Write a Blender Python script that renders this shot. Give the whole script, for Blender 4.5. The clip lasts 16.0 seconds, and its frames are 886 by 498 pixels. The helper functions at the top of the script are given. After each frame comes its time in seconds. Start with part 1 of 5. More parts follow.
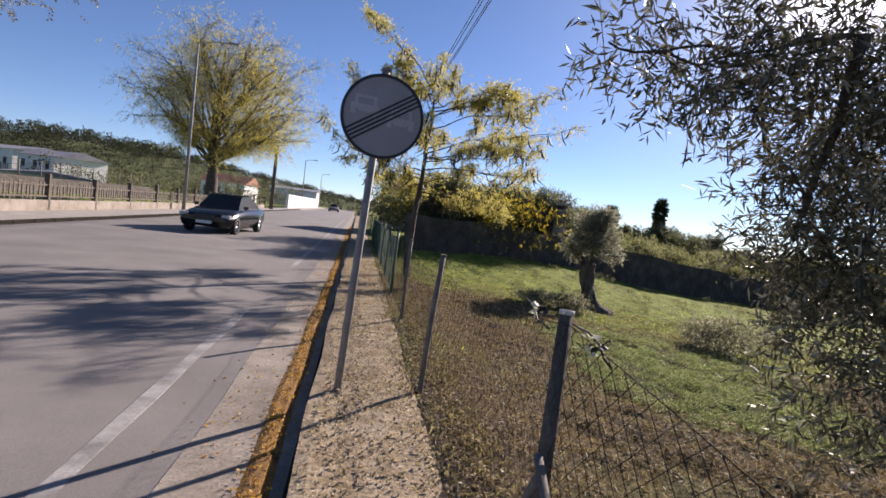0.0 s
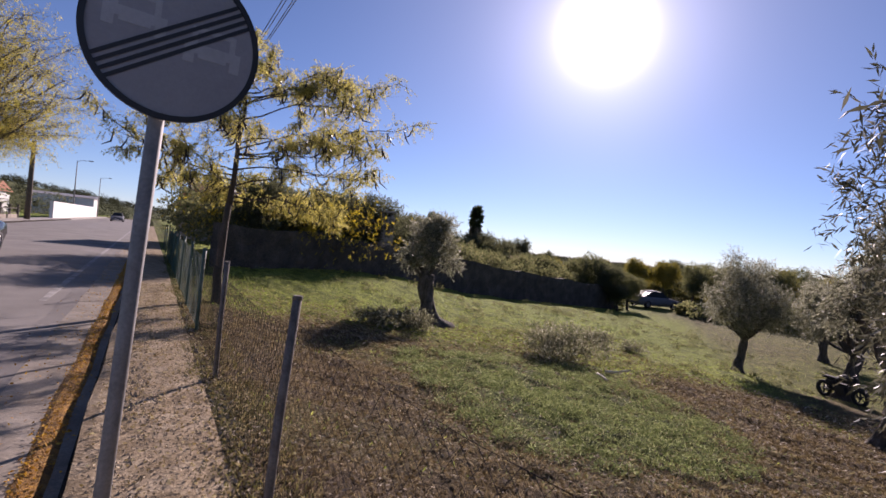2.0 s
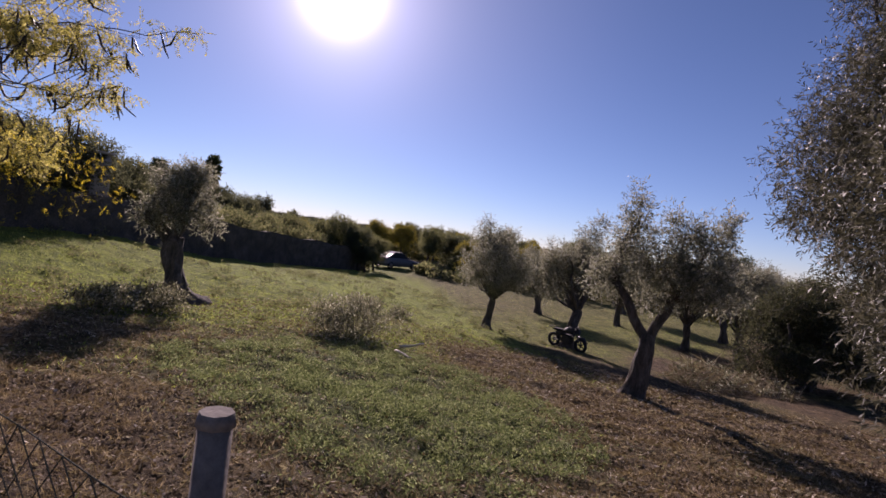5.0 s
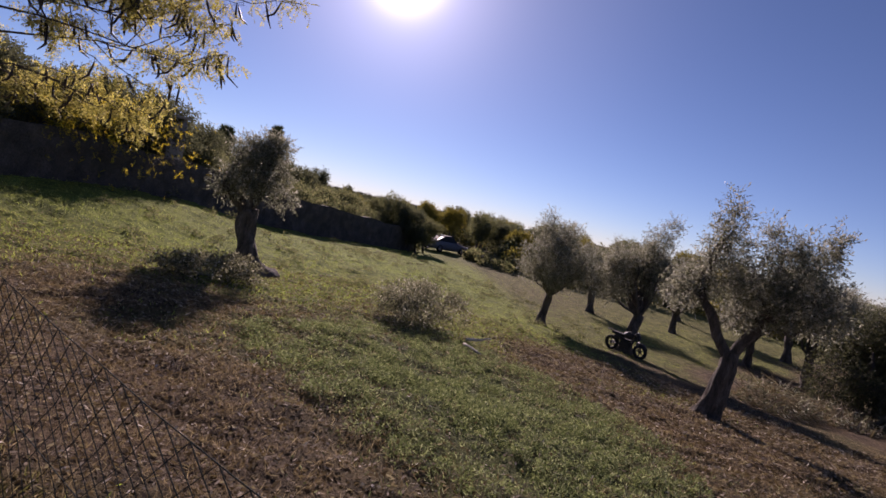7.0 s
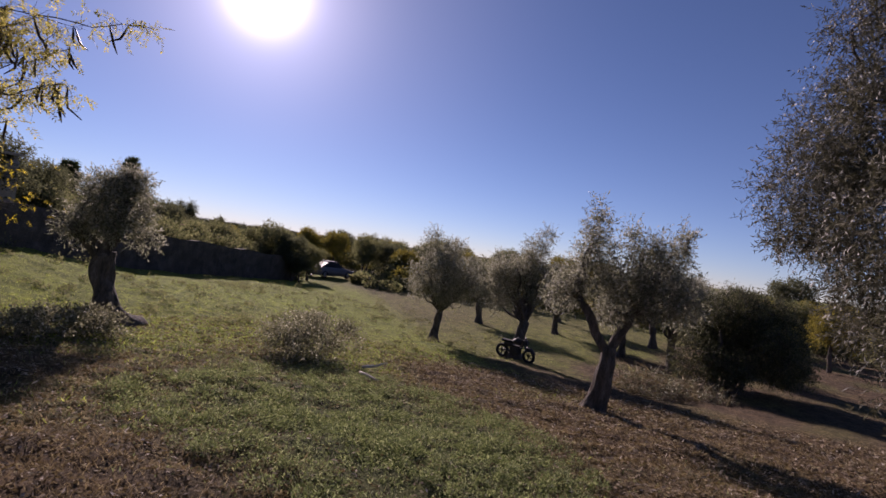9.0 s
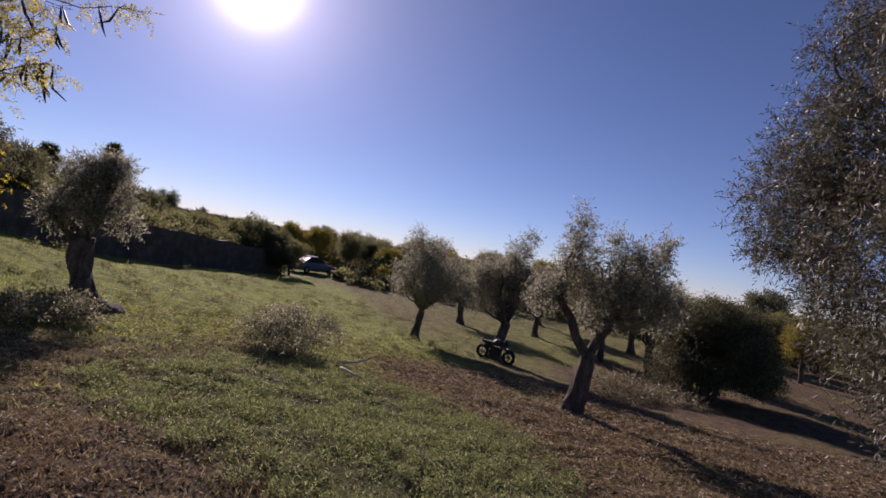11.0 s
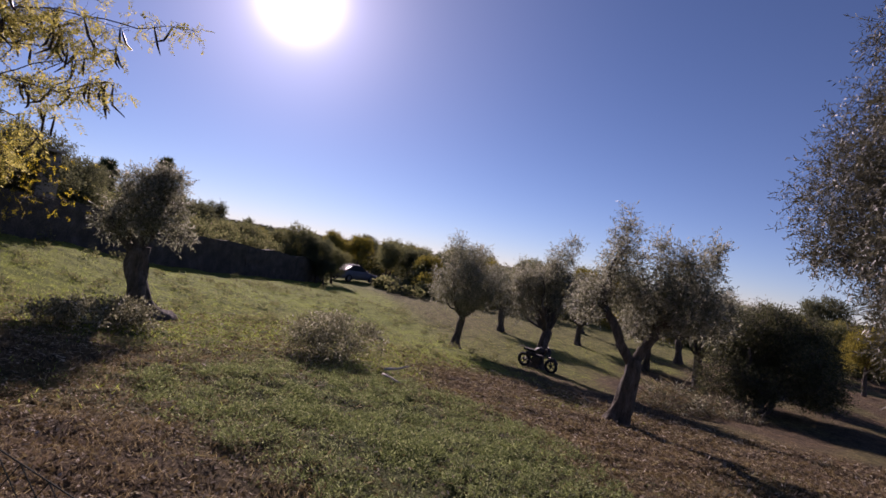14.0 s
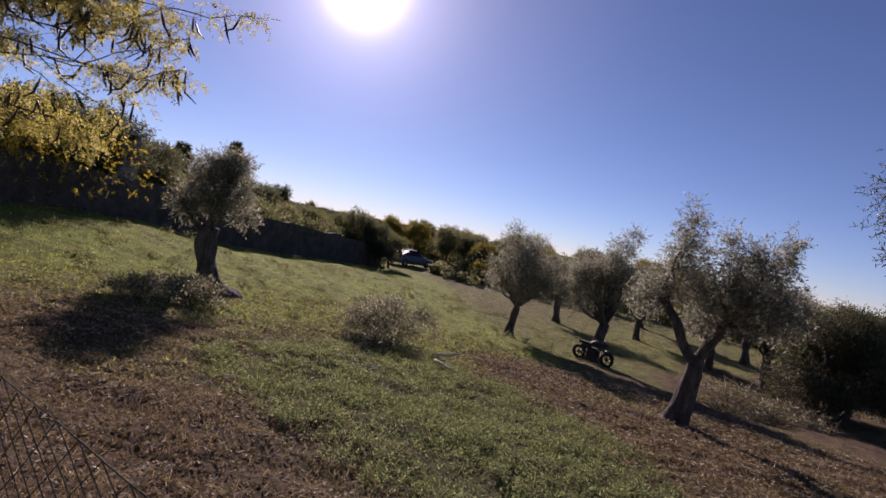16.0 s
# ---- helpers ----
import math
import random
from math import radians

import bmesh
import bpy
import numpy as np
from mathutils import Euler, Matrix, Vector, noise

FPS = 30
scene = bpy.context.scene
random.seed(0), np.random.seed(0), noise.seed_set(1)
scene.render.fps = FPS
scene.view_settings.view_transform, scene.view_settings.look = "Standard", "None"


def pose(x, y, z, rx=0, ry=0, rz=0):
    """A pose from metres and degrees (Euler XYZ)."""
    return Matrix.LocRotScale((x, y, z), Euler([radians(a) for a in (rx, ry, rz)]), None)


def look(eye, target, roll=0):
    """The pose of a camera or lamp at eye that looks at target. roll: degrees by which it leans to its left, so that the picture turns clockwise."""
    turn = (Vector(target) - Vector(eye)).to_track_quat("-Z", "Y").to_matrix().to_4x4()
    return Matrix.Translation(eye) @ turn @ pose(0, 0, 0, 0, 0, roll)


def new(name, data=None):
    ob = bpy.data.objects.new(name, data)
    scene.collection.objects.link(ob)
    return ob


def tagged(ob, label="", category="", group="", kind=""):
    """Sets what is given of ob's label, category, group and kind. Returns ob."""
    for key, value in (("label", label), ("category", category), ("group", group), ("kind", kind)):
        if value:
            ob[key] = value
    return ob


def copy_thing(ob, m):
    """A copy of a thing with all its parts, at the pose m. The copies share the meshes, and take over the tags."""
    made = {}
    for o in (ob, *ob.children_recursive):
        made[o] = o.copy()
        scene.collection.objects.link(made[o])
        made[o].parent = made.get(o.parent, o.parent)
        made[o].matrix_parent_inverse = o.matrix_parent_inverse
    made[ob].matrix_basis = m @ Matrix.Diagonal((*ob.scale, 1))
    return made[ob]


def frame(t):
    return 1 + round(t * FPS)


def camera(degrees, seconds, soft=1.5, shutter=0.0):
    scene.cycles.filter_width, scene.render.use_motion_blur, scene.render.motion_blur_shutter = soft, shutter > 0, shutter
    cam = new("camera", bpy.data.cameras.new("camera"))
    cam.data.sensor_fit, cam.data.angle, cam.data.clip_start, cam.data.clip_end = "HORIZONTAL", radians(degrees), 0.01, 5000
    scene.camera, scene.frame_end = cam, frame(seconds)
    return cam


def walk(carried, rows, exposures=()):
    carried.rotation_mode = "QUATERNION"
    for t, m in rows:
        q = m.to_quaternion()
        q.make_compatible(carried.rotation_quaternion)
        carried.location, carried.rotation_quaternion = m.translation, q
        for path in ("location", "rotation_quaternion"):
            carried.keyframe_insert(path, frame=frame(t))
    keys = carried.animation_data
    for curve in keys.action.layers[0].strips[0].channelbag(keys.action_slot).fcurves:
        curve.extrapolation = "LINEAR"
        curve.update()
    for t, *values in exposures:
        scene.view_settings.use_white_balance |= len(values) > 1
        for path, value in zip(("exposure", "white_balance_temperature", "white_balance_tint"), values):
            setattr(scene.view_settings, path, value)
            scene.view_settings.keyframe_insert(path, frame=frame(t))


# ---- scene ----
cam = camera(80.0, 16.0, soft=1.6)
PATH = [
    (0.0, (0.260, 0.788, 1.507), (0.591, 2.757, 1.387), 6.92),
    (0.5, (0.306, 1.332, 1.570), (0.612, 3.305, 1.470), 4.80),
    (1.0, (0.262, 1.762, 1.574), (0.559, 3.736, 1.705), 5.24),
    (1.5, (0.303, 2.243, 1.541), (0.743, 4.193, 1.587), 4.78),
    (2.0, (0.342, 2.602, 1.515), (1.316, 4.349, 1.500), 5.74),
    (2.5, (0.455, 3.161, 1.477), (2.058, 4.356, 1.481), 9.92),
    (3.0, (0.489, 3.457, 1.486), (2.200, 4.493, 1.453), 14.70),
    (3.5, (0.559, 3.712, 1.471), (2.218, 4.829, 1.469), 6.30),
    (6.0, (0.561, 5.125, 1.470), (2.264, 6.169, 1.367), 8.80),
    (6.5, (0.422, 5.242, 1.459), (1.960, 6.520, 1.418), 15.05),
    (7.0, (0.482, 5.430, 1.489), (2.091, 6.609, 1.349), 12.25),
    (7.5, (0.570, 5.503, 1.511), (2.243, 6.591, 1.379), 11.42),
    (8.0, (0.582, 5.524, 1.516), (2.334, 6.488, 1.451), 5.46),
    (8.5, (0.526, 5.541, 1.526), (2.290, 6.479, 1.622), 4.41),
    (9.0, (0.505, 5.509, 1.531), (2.327, 6.334, 1.540), 7.61),
    (11.5, (0.471, 5.516, 1.494), (2.316, 6.288, 1.515), 9.87),
    (12.0, (0.475, 5.513, 1.490), (2.288, 6.356, 1.466), 9.42),
    (12.5, (0.474, 5.495, 1.471), (2.268, 6.379, 1.451), 11.24),
    (13.0, (0.464, 5.499, 1.470), (2.263, 6.372, 1.431), 12.49),
    (13.5, (0.452, 5.509, 1.460), (2.254, 6.377, 1.477), 9.48),
    (14.0, (0.470, 5.536, 1.473), (2.252, 6.443, 1.497), 9.35),
    (14.5, (0.500, 5.546, 1.502), (2.223, 6.561, 1.499), 8.57),
    (15.0, (0.512, 5.564, 1.510), (2.233, 6.582, 1.460), 10.12),
    (15.5, (0.525, 5.576, 1.506), (2.248, 6.588, 1.428), 10.27),
    (16.0, (0.511, 5.534, 1.501), (2.192, 6.616, 1.437), 10.95),
]
walk(cam, [(t, look(eye, target, roll)) for t, eye, target, roll in PATH], [(0.0, 1.02, 6450, 24), (1.5, 0.88, 6450, 30), (2.6, 0.5, 6500, 38), (6.0, 0.41, 6500, 41), (9.0, 0.27, 6500, 41), (16.0, 0.36, 6500, 41)])

# ---- light: low autumn sun, clear sky ----
SUN_AZ, SUN_EL = 44.0, 22.6
sun_dir = Vector((math.sin(radians(SUN_AZ)) * math.cos(radians(SUN_EL)), math.cos(radians(SUN_AZ)) * math.cos(radians(SUN_EL)), math.sin(radians(SUN_EL))))
world = bpy.data.worlds.new("clear_sky")
scene.world = world
world.use_nodes = True
wn, wl = world.node_tree.nodes, world.node_tree.links
wn.clear()
sky = wn.new("ShaderNodeTexSky")
sky.sky_type = "NISHITA"
sky.sun_disc = False
sky.sun_elevation, sky.sun_rotation = radians(SUN_EL), radians(SUN_AZ)
sky.air_density, sky.dust_density, sky.ozone_density = 0.78, 0.0, 4.0
sky.altitude = 900
sky_bg = wn.new("ShaderNodeBackground")
sky_bg.inputs["Strength"].default_value = 0.062
wl.new(sky.outputs[0], sky_bg.inputs["Color"])
# the solar aureole: the bright ring of sky round the sun itself
coord = wn.new("ShaderNodeTexCoord")
unit = wn.new("ShaderNodeVectorMath")
unit.operation = "NORMALIZE"
dot = wn.new("ShaderNodeVectorMath")
dot.operation = "DOT_PRODUCT"
dot.inputs[1].default_value = sun_dir
wl.new(coord.outputs["Generated"], unit.inputs[0])
wl.new(unit.outputs[0], dot.inputs[0])
above = wn.new("ShaderNodeMath")
above.operation = "MAXIMUM"
above.inputs[1].default_value = 0.0
wl.new(dot.outputs["Value"], above.inputs[0])


def lobe(power, strength):
    p = wn.new("ShaderNodeMath")
    p.operation = "POWER"
    p.inputs[1].default_value = power
    wl.new(above.outputs[0], p.inputs[0])
    k = wn.new("ShaderNodeMath")
    k.operation = "MULTIPLY"
    k.inputs[1].default_value = strength
    wl.new(p.outputs[0], k.inputs[0])
    return k.outputs[0]


tot = wn.new("ShaderNodeMath")
half = wn.new("ShaderNodeMath")
wl.new(lobe(800, 2.2), half.inputs[0])
wl.new(lobe(110, 0.36), half.inputs[1])
wl.new(half.outputs[0], tot.inputs[0])
wl.new(lobe(18, 0.16), tot.inputs[1])
aur_bg = wn.new("ShaderNodeBackground")
aur_bg.inputs["Color"].default_value = (1.0, 0.97, 0.97, 1)
wl.new(tot.outputs[0], aur_bg.inputs["Strength"])
both = wn.new("ShaderNodeAddShader")
wl.new(sky_bg.outputs[0], both.inputs[0])
wl.new(aur_bg.outputs[0], both.inputs[1])
w_out = wn.new("ShaderNodeOutputWorld")
wl.new(both.outputs[0], w_out.inputs["Surface"])

sun = new("sun", bpy.data.lights.new("sun", "SUN"))
sun.data.energy, sun.data.angle, sun.data.color = 5.0, radians(0.53), (1.0, 0.93, 0.82)
sun.matrix_world = look(sun_dir * 100, (0, 0, 0))


# ---- materials ----
def nodes_of(name):
    m = bpy.data.materials.new(name)
    m.use_nodes = True
    n, l = m.node_tree.nodes, m.node_tree.links
    return m, n, l, n["Principled BSDF"]


def ramp(n, l, src, stops):
    r = n.new("ShaderNodeValToRGB")
    e = r.color_ramp.elements
    e[0].position, e[0].color = stops[0][0], (*stops[0][1], 1)
    e[1].position, e[1].color = stops[-1][0], (*stops[-1][1], 1)
    for p, c in stops[1:-1]:
        x = e.new(p)
        x.color = (*c, 1)
    l.new(src, r.inputs[0])
    return r.outputs[0]


def noise_tex(n, l, scale, detail=6, rough=0.6, stretch=None):
    t = n.new("ShaderNodeTexNoise")
    t.inputs["Scale"].default_value, t.inputs["Detail"].default_value, t.inputs["Roughness"].default_value = scale, detail, rough
    c = n.new("ShaderNodeTexCoord")
    if stretch:
        mp = n.new("ShaderNodeMapping")
        mp.inputs["Scale"].default_value = stretch
        l.new(c.outputs["Object"], mp.inputs[0])
        l.new(mp.outputs[0], t.inputs["Vector"])
    else:
        l.new(c.outputs["Object"], t.inputs["Vector"])
    return t.outputs["Fac"]


def mixc(n, l, fac, a, b, mode="MIX"):
    m = n.new("ShaderNodeMix")
    m.data_type, m.blend_type = "RGBA", mode
    for sock, v in ((m.inputs["Factor"], fac), (m.inputs["A"], a), (m.inputs["B"], b)):
        if isinstance(v, (int, float)):
            sock.default_value = v
        elif isinstance(v, tuple):
            sock.default_value = (*v, 1)
        else:
            l.new(v, sock)
    return m.outputs["Result"]


def bump(n, l, bsdf, src, strength, dist=0.01):
    b = n.new("ShaderNodeBump")
    b.inputs["Strength"].default_value, b.inputs["Distance"].default_value = strength, dist
    l.new(src, b.inputs["Height"])
    l.new(b.outputs[0], bsdf.inputs["Normal"])


def surface(name, stops, scale=4, fine=60, rough=0.85, relief=0.4, dist=0.01, metal=0.0, grain=0.35, stretch=None):
    """A material with blotches at one scale and grain at a finer one."""
    m, n, l, b = nodes_of(name)
    big = noise_tex(n, l, scale, 5, 0.6, stretch)
    small = noise_tex(n, l, fine, 4, 0.7, stretch)
    c = ramp(n, l, big, stops)
    g = ramp(n, l, small, [(0.3, (1 - grain,) * 3), (0.7, (1 + grain * 0.4,) * 3)])
    l.new(mixc(n, l, 1.0, c, g, "MULTIPLY"), b.inputs["Base Color"])
    b.inputs["Roughness"].default_value, b.inputs["Metallic"].default_value = rough, metal
    bump(n, l, b, small, relief, dist)
    return m


def leafy(name, stops, trans=0.35, rough=0.5, trans_gain=1.6, blue=0.6, spec=0.15):
    """Leaves: each one its own shade, with light passing through."""
    m, n, l, b = nodes_of(name)
    geo = n.new("ShaderNodeNewGeometry")
    c = ramp(n, l, geo.outputs["Random Per Island"], stops)
    l.new(c, b.inputs["Base Color"])
    b.inputs["Roughness"].default_value = rough
    b.inputs["Specular IOR Level"].default_value = spec
    tr = n.new("ShaderNodeBsdfTranslucent")
    l.new(mixc(n, l, 1.0, c, (trans_gain, trans_gain, trans_gain * blue), "MULTIPLY"), tr.inputs["Color"])
    mx = n.new("ShaderNodeMixShader")
    mx.inputs[0].default_value = trans
    l.new(b.outputs[0], mx.inputs[1])
    l.new(tr.outputs[0], mx.inputs[2])
    l.new(mx.outputs[0], n["Material Output"].inputs["Surface"])
    return m


def plain(name, col, rough=0.5, metal=0.0):
    return surface(name, [(0.3, tuple(x * 0.8 for x in col)), (0.7, tuple(x * 1.1 for x in col))], 6, 90, rough, 0.15, 0.003, metal, 0.15)


M_ASPHALT = surface("asphalt", [(0.25, (0.15, 0.132, 0.118)), (0.5, (0.20, 0.18, 0.162)), (0.75, (0.25, 0.226, 0.203))], 0.6, 110, 0.9, 0.5, 0.004, grain=0.3)
M_PAINT = surface("worn_road_paint", [(0.38, (0.19, 0.175, 0.16)), (0.62, (0.36, 0.34, 0.315))], 3, 70, 0.8, 0.3, 0.003, grain=0.3)
M_CONCRETE = surface("gutter_concrete", [(0.3, (0.19, 0.155, 0.115)), (0.55, (0.30, 0.255, 0.20)), (0.75, (0.37, 0.325, 0.265))], 2.2, 45, 0.95, 0.5, 0.01, grain=0.35)
# Kerb concrete nearly black: the deep shade on its face is in the colour.
M_KERB = surface("kerb_concrete_shaded", [(0.3, (0.018, 0.014, 0.010)), (0.7, (0.05, 0.041, 0.031))], 3, 40, 0.95, 0.6, 0.01)
M_PATH = surface("dry_earth_path", [(0.3, (0.21, 0.155, 0.09)), (0.5, (0.37, 0.29, 0.19)), (0.7, (0.50, 0.41, 0.29))], 4.5, 34, 1.0, 0.7, 0.02, grain=0.5)
M_PAVE = surface("pale_pavement", [(0.3, (0.27, 0.24, 0.20)), (0.7, (0.42, 0.38, 0.33))], 1.2, 30, 0.95, 0.6, 0.01)
M_LITTER = leafy("fallen_leaves", [(0.0, (0.20, 0.10, 0.02)), (0.4, (0.45, 0.22, 0.03)), (0.75, (0.60, 0.36, 0.06)), (1.0, (0.33, 0.24, 0.12))], 0.2, 0.8)
M_LITTER_BED = surface("leaf_litter_bed", [(0.3, (0.18, 0.09, 0.025)), (0.6, (0.42, 0.22, 0.05))], 9, 70, 1.0, 1.0, 0.02, grain=0.5)
M_STEEL = surface("galvanised_steel", [(0.3, (0.19, 0.18, 0.17)), (0.7, (0.31, 0.295, 0.28))], 8, 60, 0.7, 0.1, 0.002, 0.1, 0.25)
M_POST = surface("weathered_post", [(0.3, (0.12, 0.10, 0.085)), (0.7, (0.22, 0.195, 0.17))], 9, 70, 0.95, 0.5, 0.004, 0.0, 0.35)
M_GREENPOST = surface("green_painted_post", [(0.3, (0.05, 0.10, 0.07)), (0.7, (0.10, 0.16, 0.12))], 9, 70, 0.6, 0.2, 0.003)
M_WIRE = plain("rusty_wire", (0.05, 0.042, 0.038), 0.9)
M_GREENWIRE = plain("green_plastic_wire", (0.05, 0.11, 0.07), 0.6)
M_GREENWIRE_DARK = plain("old_green_wire", (0.03, 0.036, 0.03), 0.9)
# Sign face in a darker grey: the shade on it is in the colour.
M_SIGN = surface("sign_face_shaded", [(0.3, (0.27, 0.265, 0.28)), (0.7, (0.34, 0.335, 0.35))], 2.5, 60, 0.6, 0.05, 0.001, 0.0, 0.08)
M_SIGNBLACK = plain("sign_black", (0.02, 0.02, 0.022), 0.5)
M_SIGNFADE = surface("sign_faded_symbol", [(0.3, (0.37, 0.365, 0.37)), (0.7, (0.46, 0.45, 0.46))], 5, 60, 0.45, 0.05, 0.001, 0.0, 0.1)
M_BARK = surface("olive_bark", [(0.3, (0.055, 0.045, 0.035)), (0.55, (0.14, 0.118, 0.095)), (0.75, (0.24, 0.21, 0.175))], 9, 40, 1.0, 1.0, 0.06, 0.0, 0.5, (1, 1, 0.3))
M_DARKBARK = surface("locust_bark", [(0.3, (0.05, 0.04, 0.032)), (0.7, (0.13, 0.105, 0.085))], 8, 50, 1.0, 1.0, 0.02, 0.0, 0.4, (1, 1, 0.3))
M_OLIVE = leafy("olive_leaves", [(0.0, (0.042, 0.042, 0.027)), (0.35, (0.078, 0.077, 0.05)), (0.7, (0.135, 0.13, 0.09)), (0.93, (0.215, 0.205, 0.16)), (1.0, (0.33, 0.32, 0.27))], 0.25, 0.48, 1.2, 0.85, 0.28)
# Silver olive leaves made paler: the veil of haze is in the colour.
M_OLIVEFAR = leafy("silver_olive_leaves_veiled", [(0.0, (0.09, 0.095, 0.06)), (0.4, (0.17, 0.172, 0.122)), (0.75, (0.26, 0.255, 0.20)), (0.93, (0.34, 0.33, 0.28)), (1.0, (0.44, 0.43, 0.38))], 0.58, 0.5, 1.4, 0.88, 0.25)
M_OLIVEDARK = leafy("dark_bramble_leaves", [(0.0, (0.035, 0.042, 0.024)), (0.6, (0.075, 0.08, 0.042)), (1.0, (0.15, 0.145, 0.085))], 0.35, 0.7, 1.4, 0.8)
M_LOCUST = leafy("yellow_locust_leaves", [(0.0, (0.15, 0.145, 0.05)), (0.4, (0.34, 0.31, 0.10)), (0.75, (0.54, 0.46, 0.14)), (1.0, (0.60, 0.53, 0.26))], 0.55, 0.6, 1.3, 0.75)
M_LOCUSTGREEN = leafy("yellow_green_leaves", [(0.0, (0.20, 0.18, 0.06)), (0.4, (0.36, 0.32, 0.10)), (0.75, (0.52, 0.44, 0.13)), (1.0, (0.40, 0.33, 0.17))], 0.55, 0.5, 1.35)
M_RUSSET = leafy("russet_leaves", [(0.0, (0.05, 0.04, 0.02)), (0.5, (0.12, 0.095, 0.04)), (0.85, (0.24, 0.19, 0.05)), (1.0, (0.34, 0.26, 0.06))], 0.35, 0.5)
M_POD = plain("dark_seed_pod", (0.035, 0.022, 0.018), 0.5)
M_GOLD = leafy("golden_leaves", [(0.0, (0.09, 0.09, 0.015)), (0.35, (0.24, 0.20, 0.025)), (0.75, (0.50, 0.37, 0.04)), (1.0, (0.52, 0.41, 0.08))], 0.6, 0.6, 1.6)
# Green and dark far leaves brightened: hazy glare is put into colour and translucency.
M_FARGREEN = leafy("far_green_leaves_veiled", [(0.0, (0.06, 0.068, 0.034)), (0.5, (0.115, 0.12, 0.062)), (1.0, (0.19, 0.18, 0.10))], 0.5, 0.8, 1.9, 0.8)
M_FARDARK = leafy("far_dark_leaves_veiled", [(0.0, (0.05, 0.056, 0.034)), (0.6, (0.085, 0.09, 0.052)), (1.0, (0.13, 0.13, 0.078))], 0.48, 0.8, 1.8, 0.85)
M_HILLWOOD = leafy("pine_needles", [(0.0, (0.03, 0.036, 0.022)), (0.6, (0.06, 0.066, 0.038)), (1.0, (0.10, 0.10, 0.06))], 0.2, 0.9, 1.2, 0.8, 0.05)
M_FARYELLOW = leafy("far_yellow_leaves", [(0.0, (0.11, 0.10, 0.03)), (0.5, (0.21, 0.18, 0.05)), (1.0, (0.32, 0.27, 0.08))], 0.4, 0.8, 1.5)
M_PALM = leafy("palm_fronds", [(0.0, (0.03, 0.04, 0.02)), (1.0, (0.09, 0.11, 0.05))], 0.2, 0.5)
M_SHRUB = leafy("grey_shrub_leaves", [(0.0, (0.05, 0.052, 0.03)), (0.6, (0.14, 0.135, 0.088)), (0.9, (0.30, 0.29, 0.22)), (1.0, (0.50, 0.49, 0.41))], 0.5, 0.6, 1.5, 0.85)
M_DRYTWIG = leafy("dry_twigs", [(0.0, (0.10, 0.075, 0.05)), (0.6, (0.22, 0.175, 0.12)), (1.0, (0.36, 0.30, 0.22))], 0.15, 0.8)
M_GRASSGREEN = leafy("green_weeds", [(0.0, (0.055, 0.075, 0.035)), (0.5, (0.165, 0.20, 0.092)), (0.85, (0.28, 0.315, 0.17)), (1.0, (0.43, 0.45, 0.31))], 0.38, 0.8, 1.5, 0.7, 0.1)
M_GRASSDRY = leafy("dry_grass", [(0.0, (0.075, 0.055, 0.034)), (0.5, (0.185, 0.138, 0.085)), (1.0, (0.42, 0.335, 0.225))], 0.35, 0.85, 1.4, 0.75, 0.08)
M_PATHLEAF = leafy("pale_path_leaves", [(0.0, (0.20, 0.145, 0.08)), (0.5, (0.36, 0.28, 0.18)), (1.0, (0.56, 0.48, 0.36))], 0.2, 0.9)
M_PATHTUFT = leafy("path_tufts", [(0.0, (0.06, 0.06, 0.025)), (0.5, (0.15, 0.14, 0.065)), (1.0, (0.34, 0.29, 0.17))], 0.3, 0.8)
M_GRASSMEADOW = leafy("meadow_grass", [(0.0, (0.085, 0.11, 0.03)), (0.5, (0.22, 0.29, 0.065)), (1.0, (0.41, 0.45, 0.16))], 0.5, 0.8)
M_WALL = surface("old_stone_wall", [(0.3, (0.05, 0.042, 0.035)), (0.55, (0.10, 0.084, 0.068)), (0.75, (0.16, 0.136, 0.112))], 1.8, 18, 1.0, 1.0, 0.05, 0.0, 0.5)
M_WHITE = surface("whitewash", [(0.3, (0.68, 0.66, 0.62)), (0.7, (0.80, 0.79, 0.76))], 1.0, 15, 0.9, 0.2, 0.01, 0.0, 0.1)
M_TILE = surface("terracotta_tiles", [(0.3, (0.28, 0.11, 0.06)), (0.7, (0.42, 0.19, 0.11))], 1.5, 20, 0.9, 0.4, 0.02)
M_GREYROOF = surface("grey_roof", [(0.3, (0.20, 0.20, 0.22)), (0.7, (0.32, 0.32, 0.35))], 0.8, 12, 0.8, 0.2, 0.02)
M_DARKGLASS = plain("dark_window", (0.03, 0.035, 0.04), 0.4)
M_BLACKCAR = plain("black_car_paint", (0.012, 0.012, 0.014), 0.18)
M_SILVERCAR = plain("silver_car_paint", (0.17, 0.175, 0.19), 0.75, 0.0)
M_TYRE = plain("tyre_rubber", (0.02, 0.02, 0.02), 0.85)
M_RIM = plain("alloy_rim", (0.55, 0.55, 0.56), 0.3, 0.9)
M_LAMP_GLASS = plain("headlight_glass", (0.45, 0.46, 0.48), 0.45)
M_TIMBER = surface("weathered_timber", [(0.3, (0.075, 0.06, 0.046)), (0.7, (0.17, 0.14, 0.11))], 5, 60, 0.95, 0.6, 0.01, 0.0, 0.4)
M_CABLE = plain("black_cable", (0.015, 0.015, 0.016), 0.6)
M_PLATE = plain("pale_plate", (0.6, 0.6, 0.6), 0.4)
M_BIKE = plain("dark_motorcycle_paint", (0.025, 0.025, 0.028), 0.6)
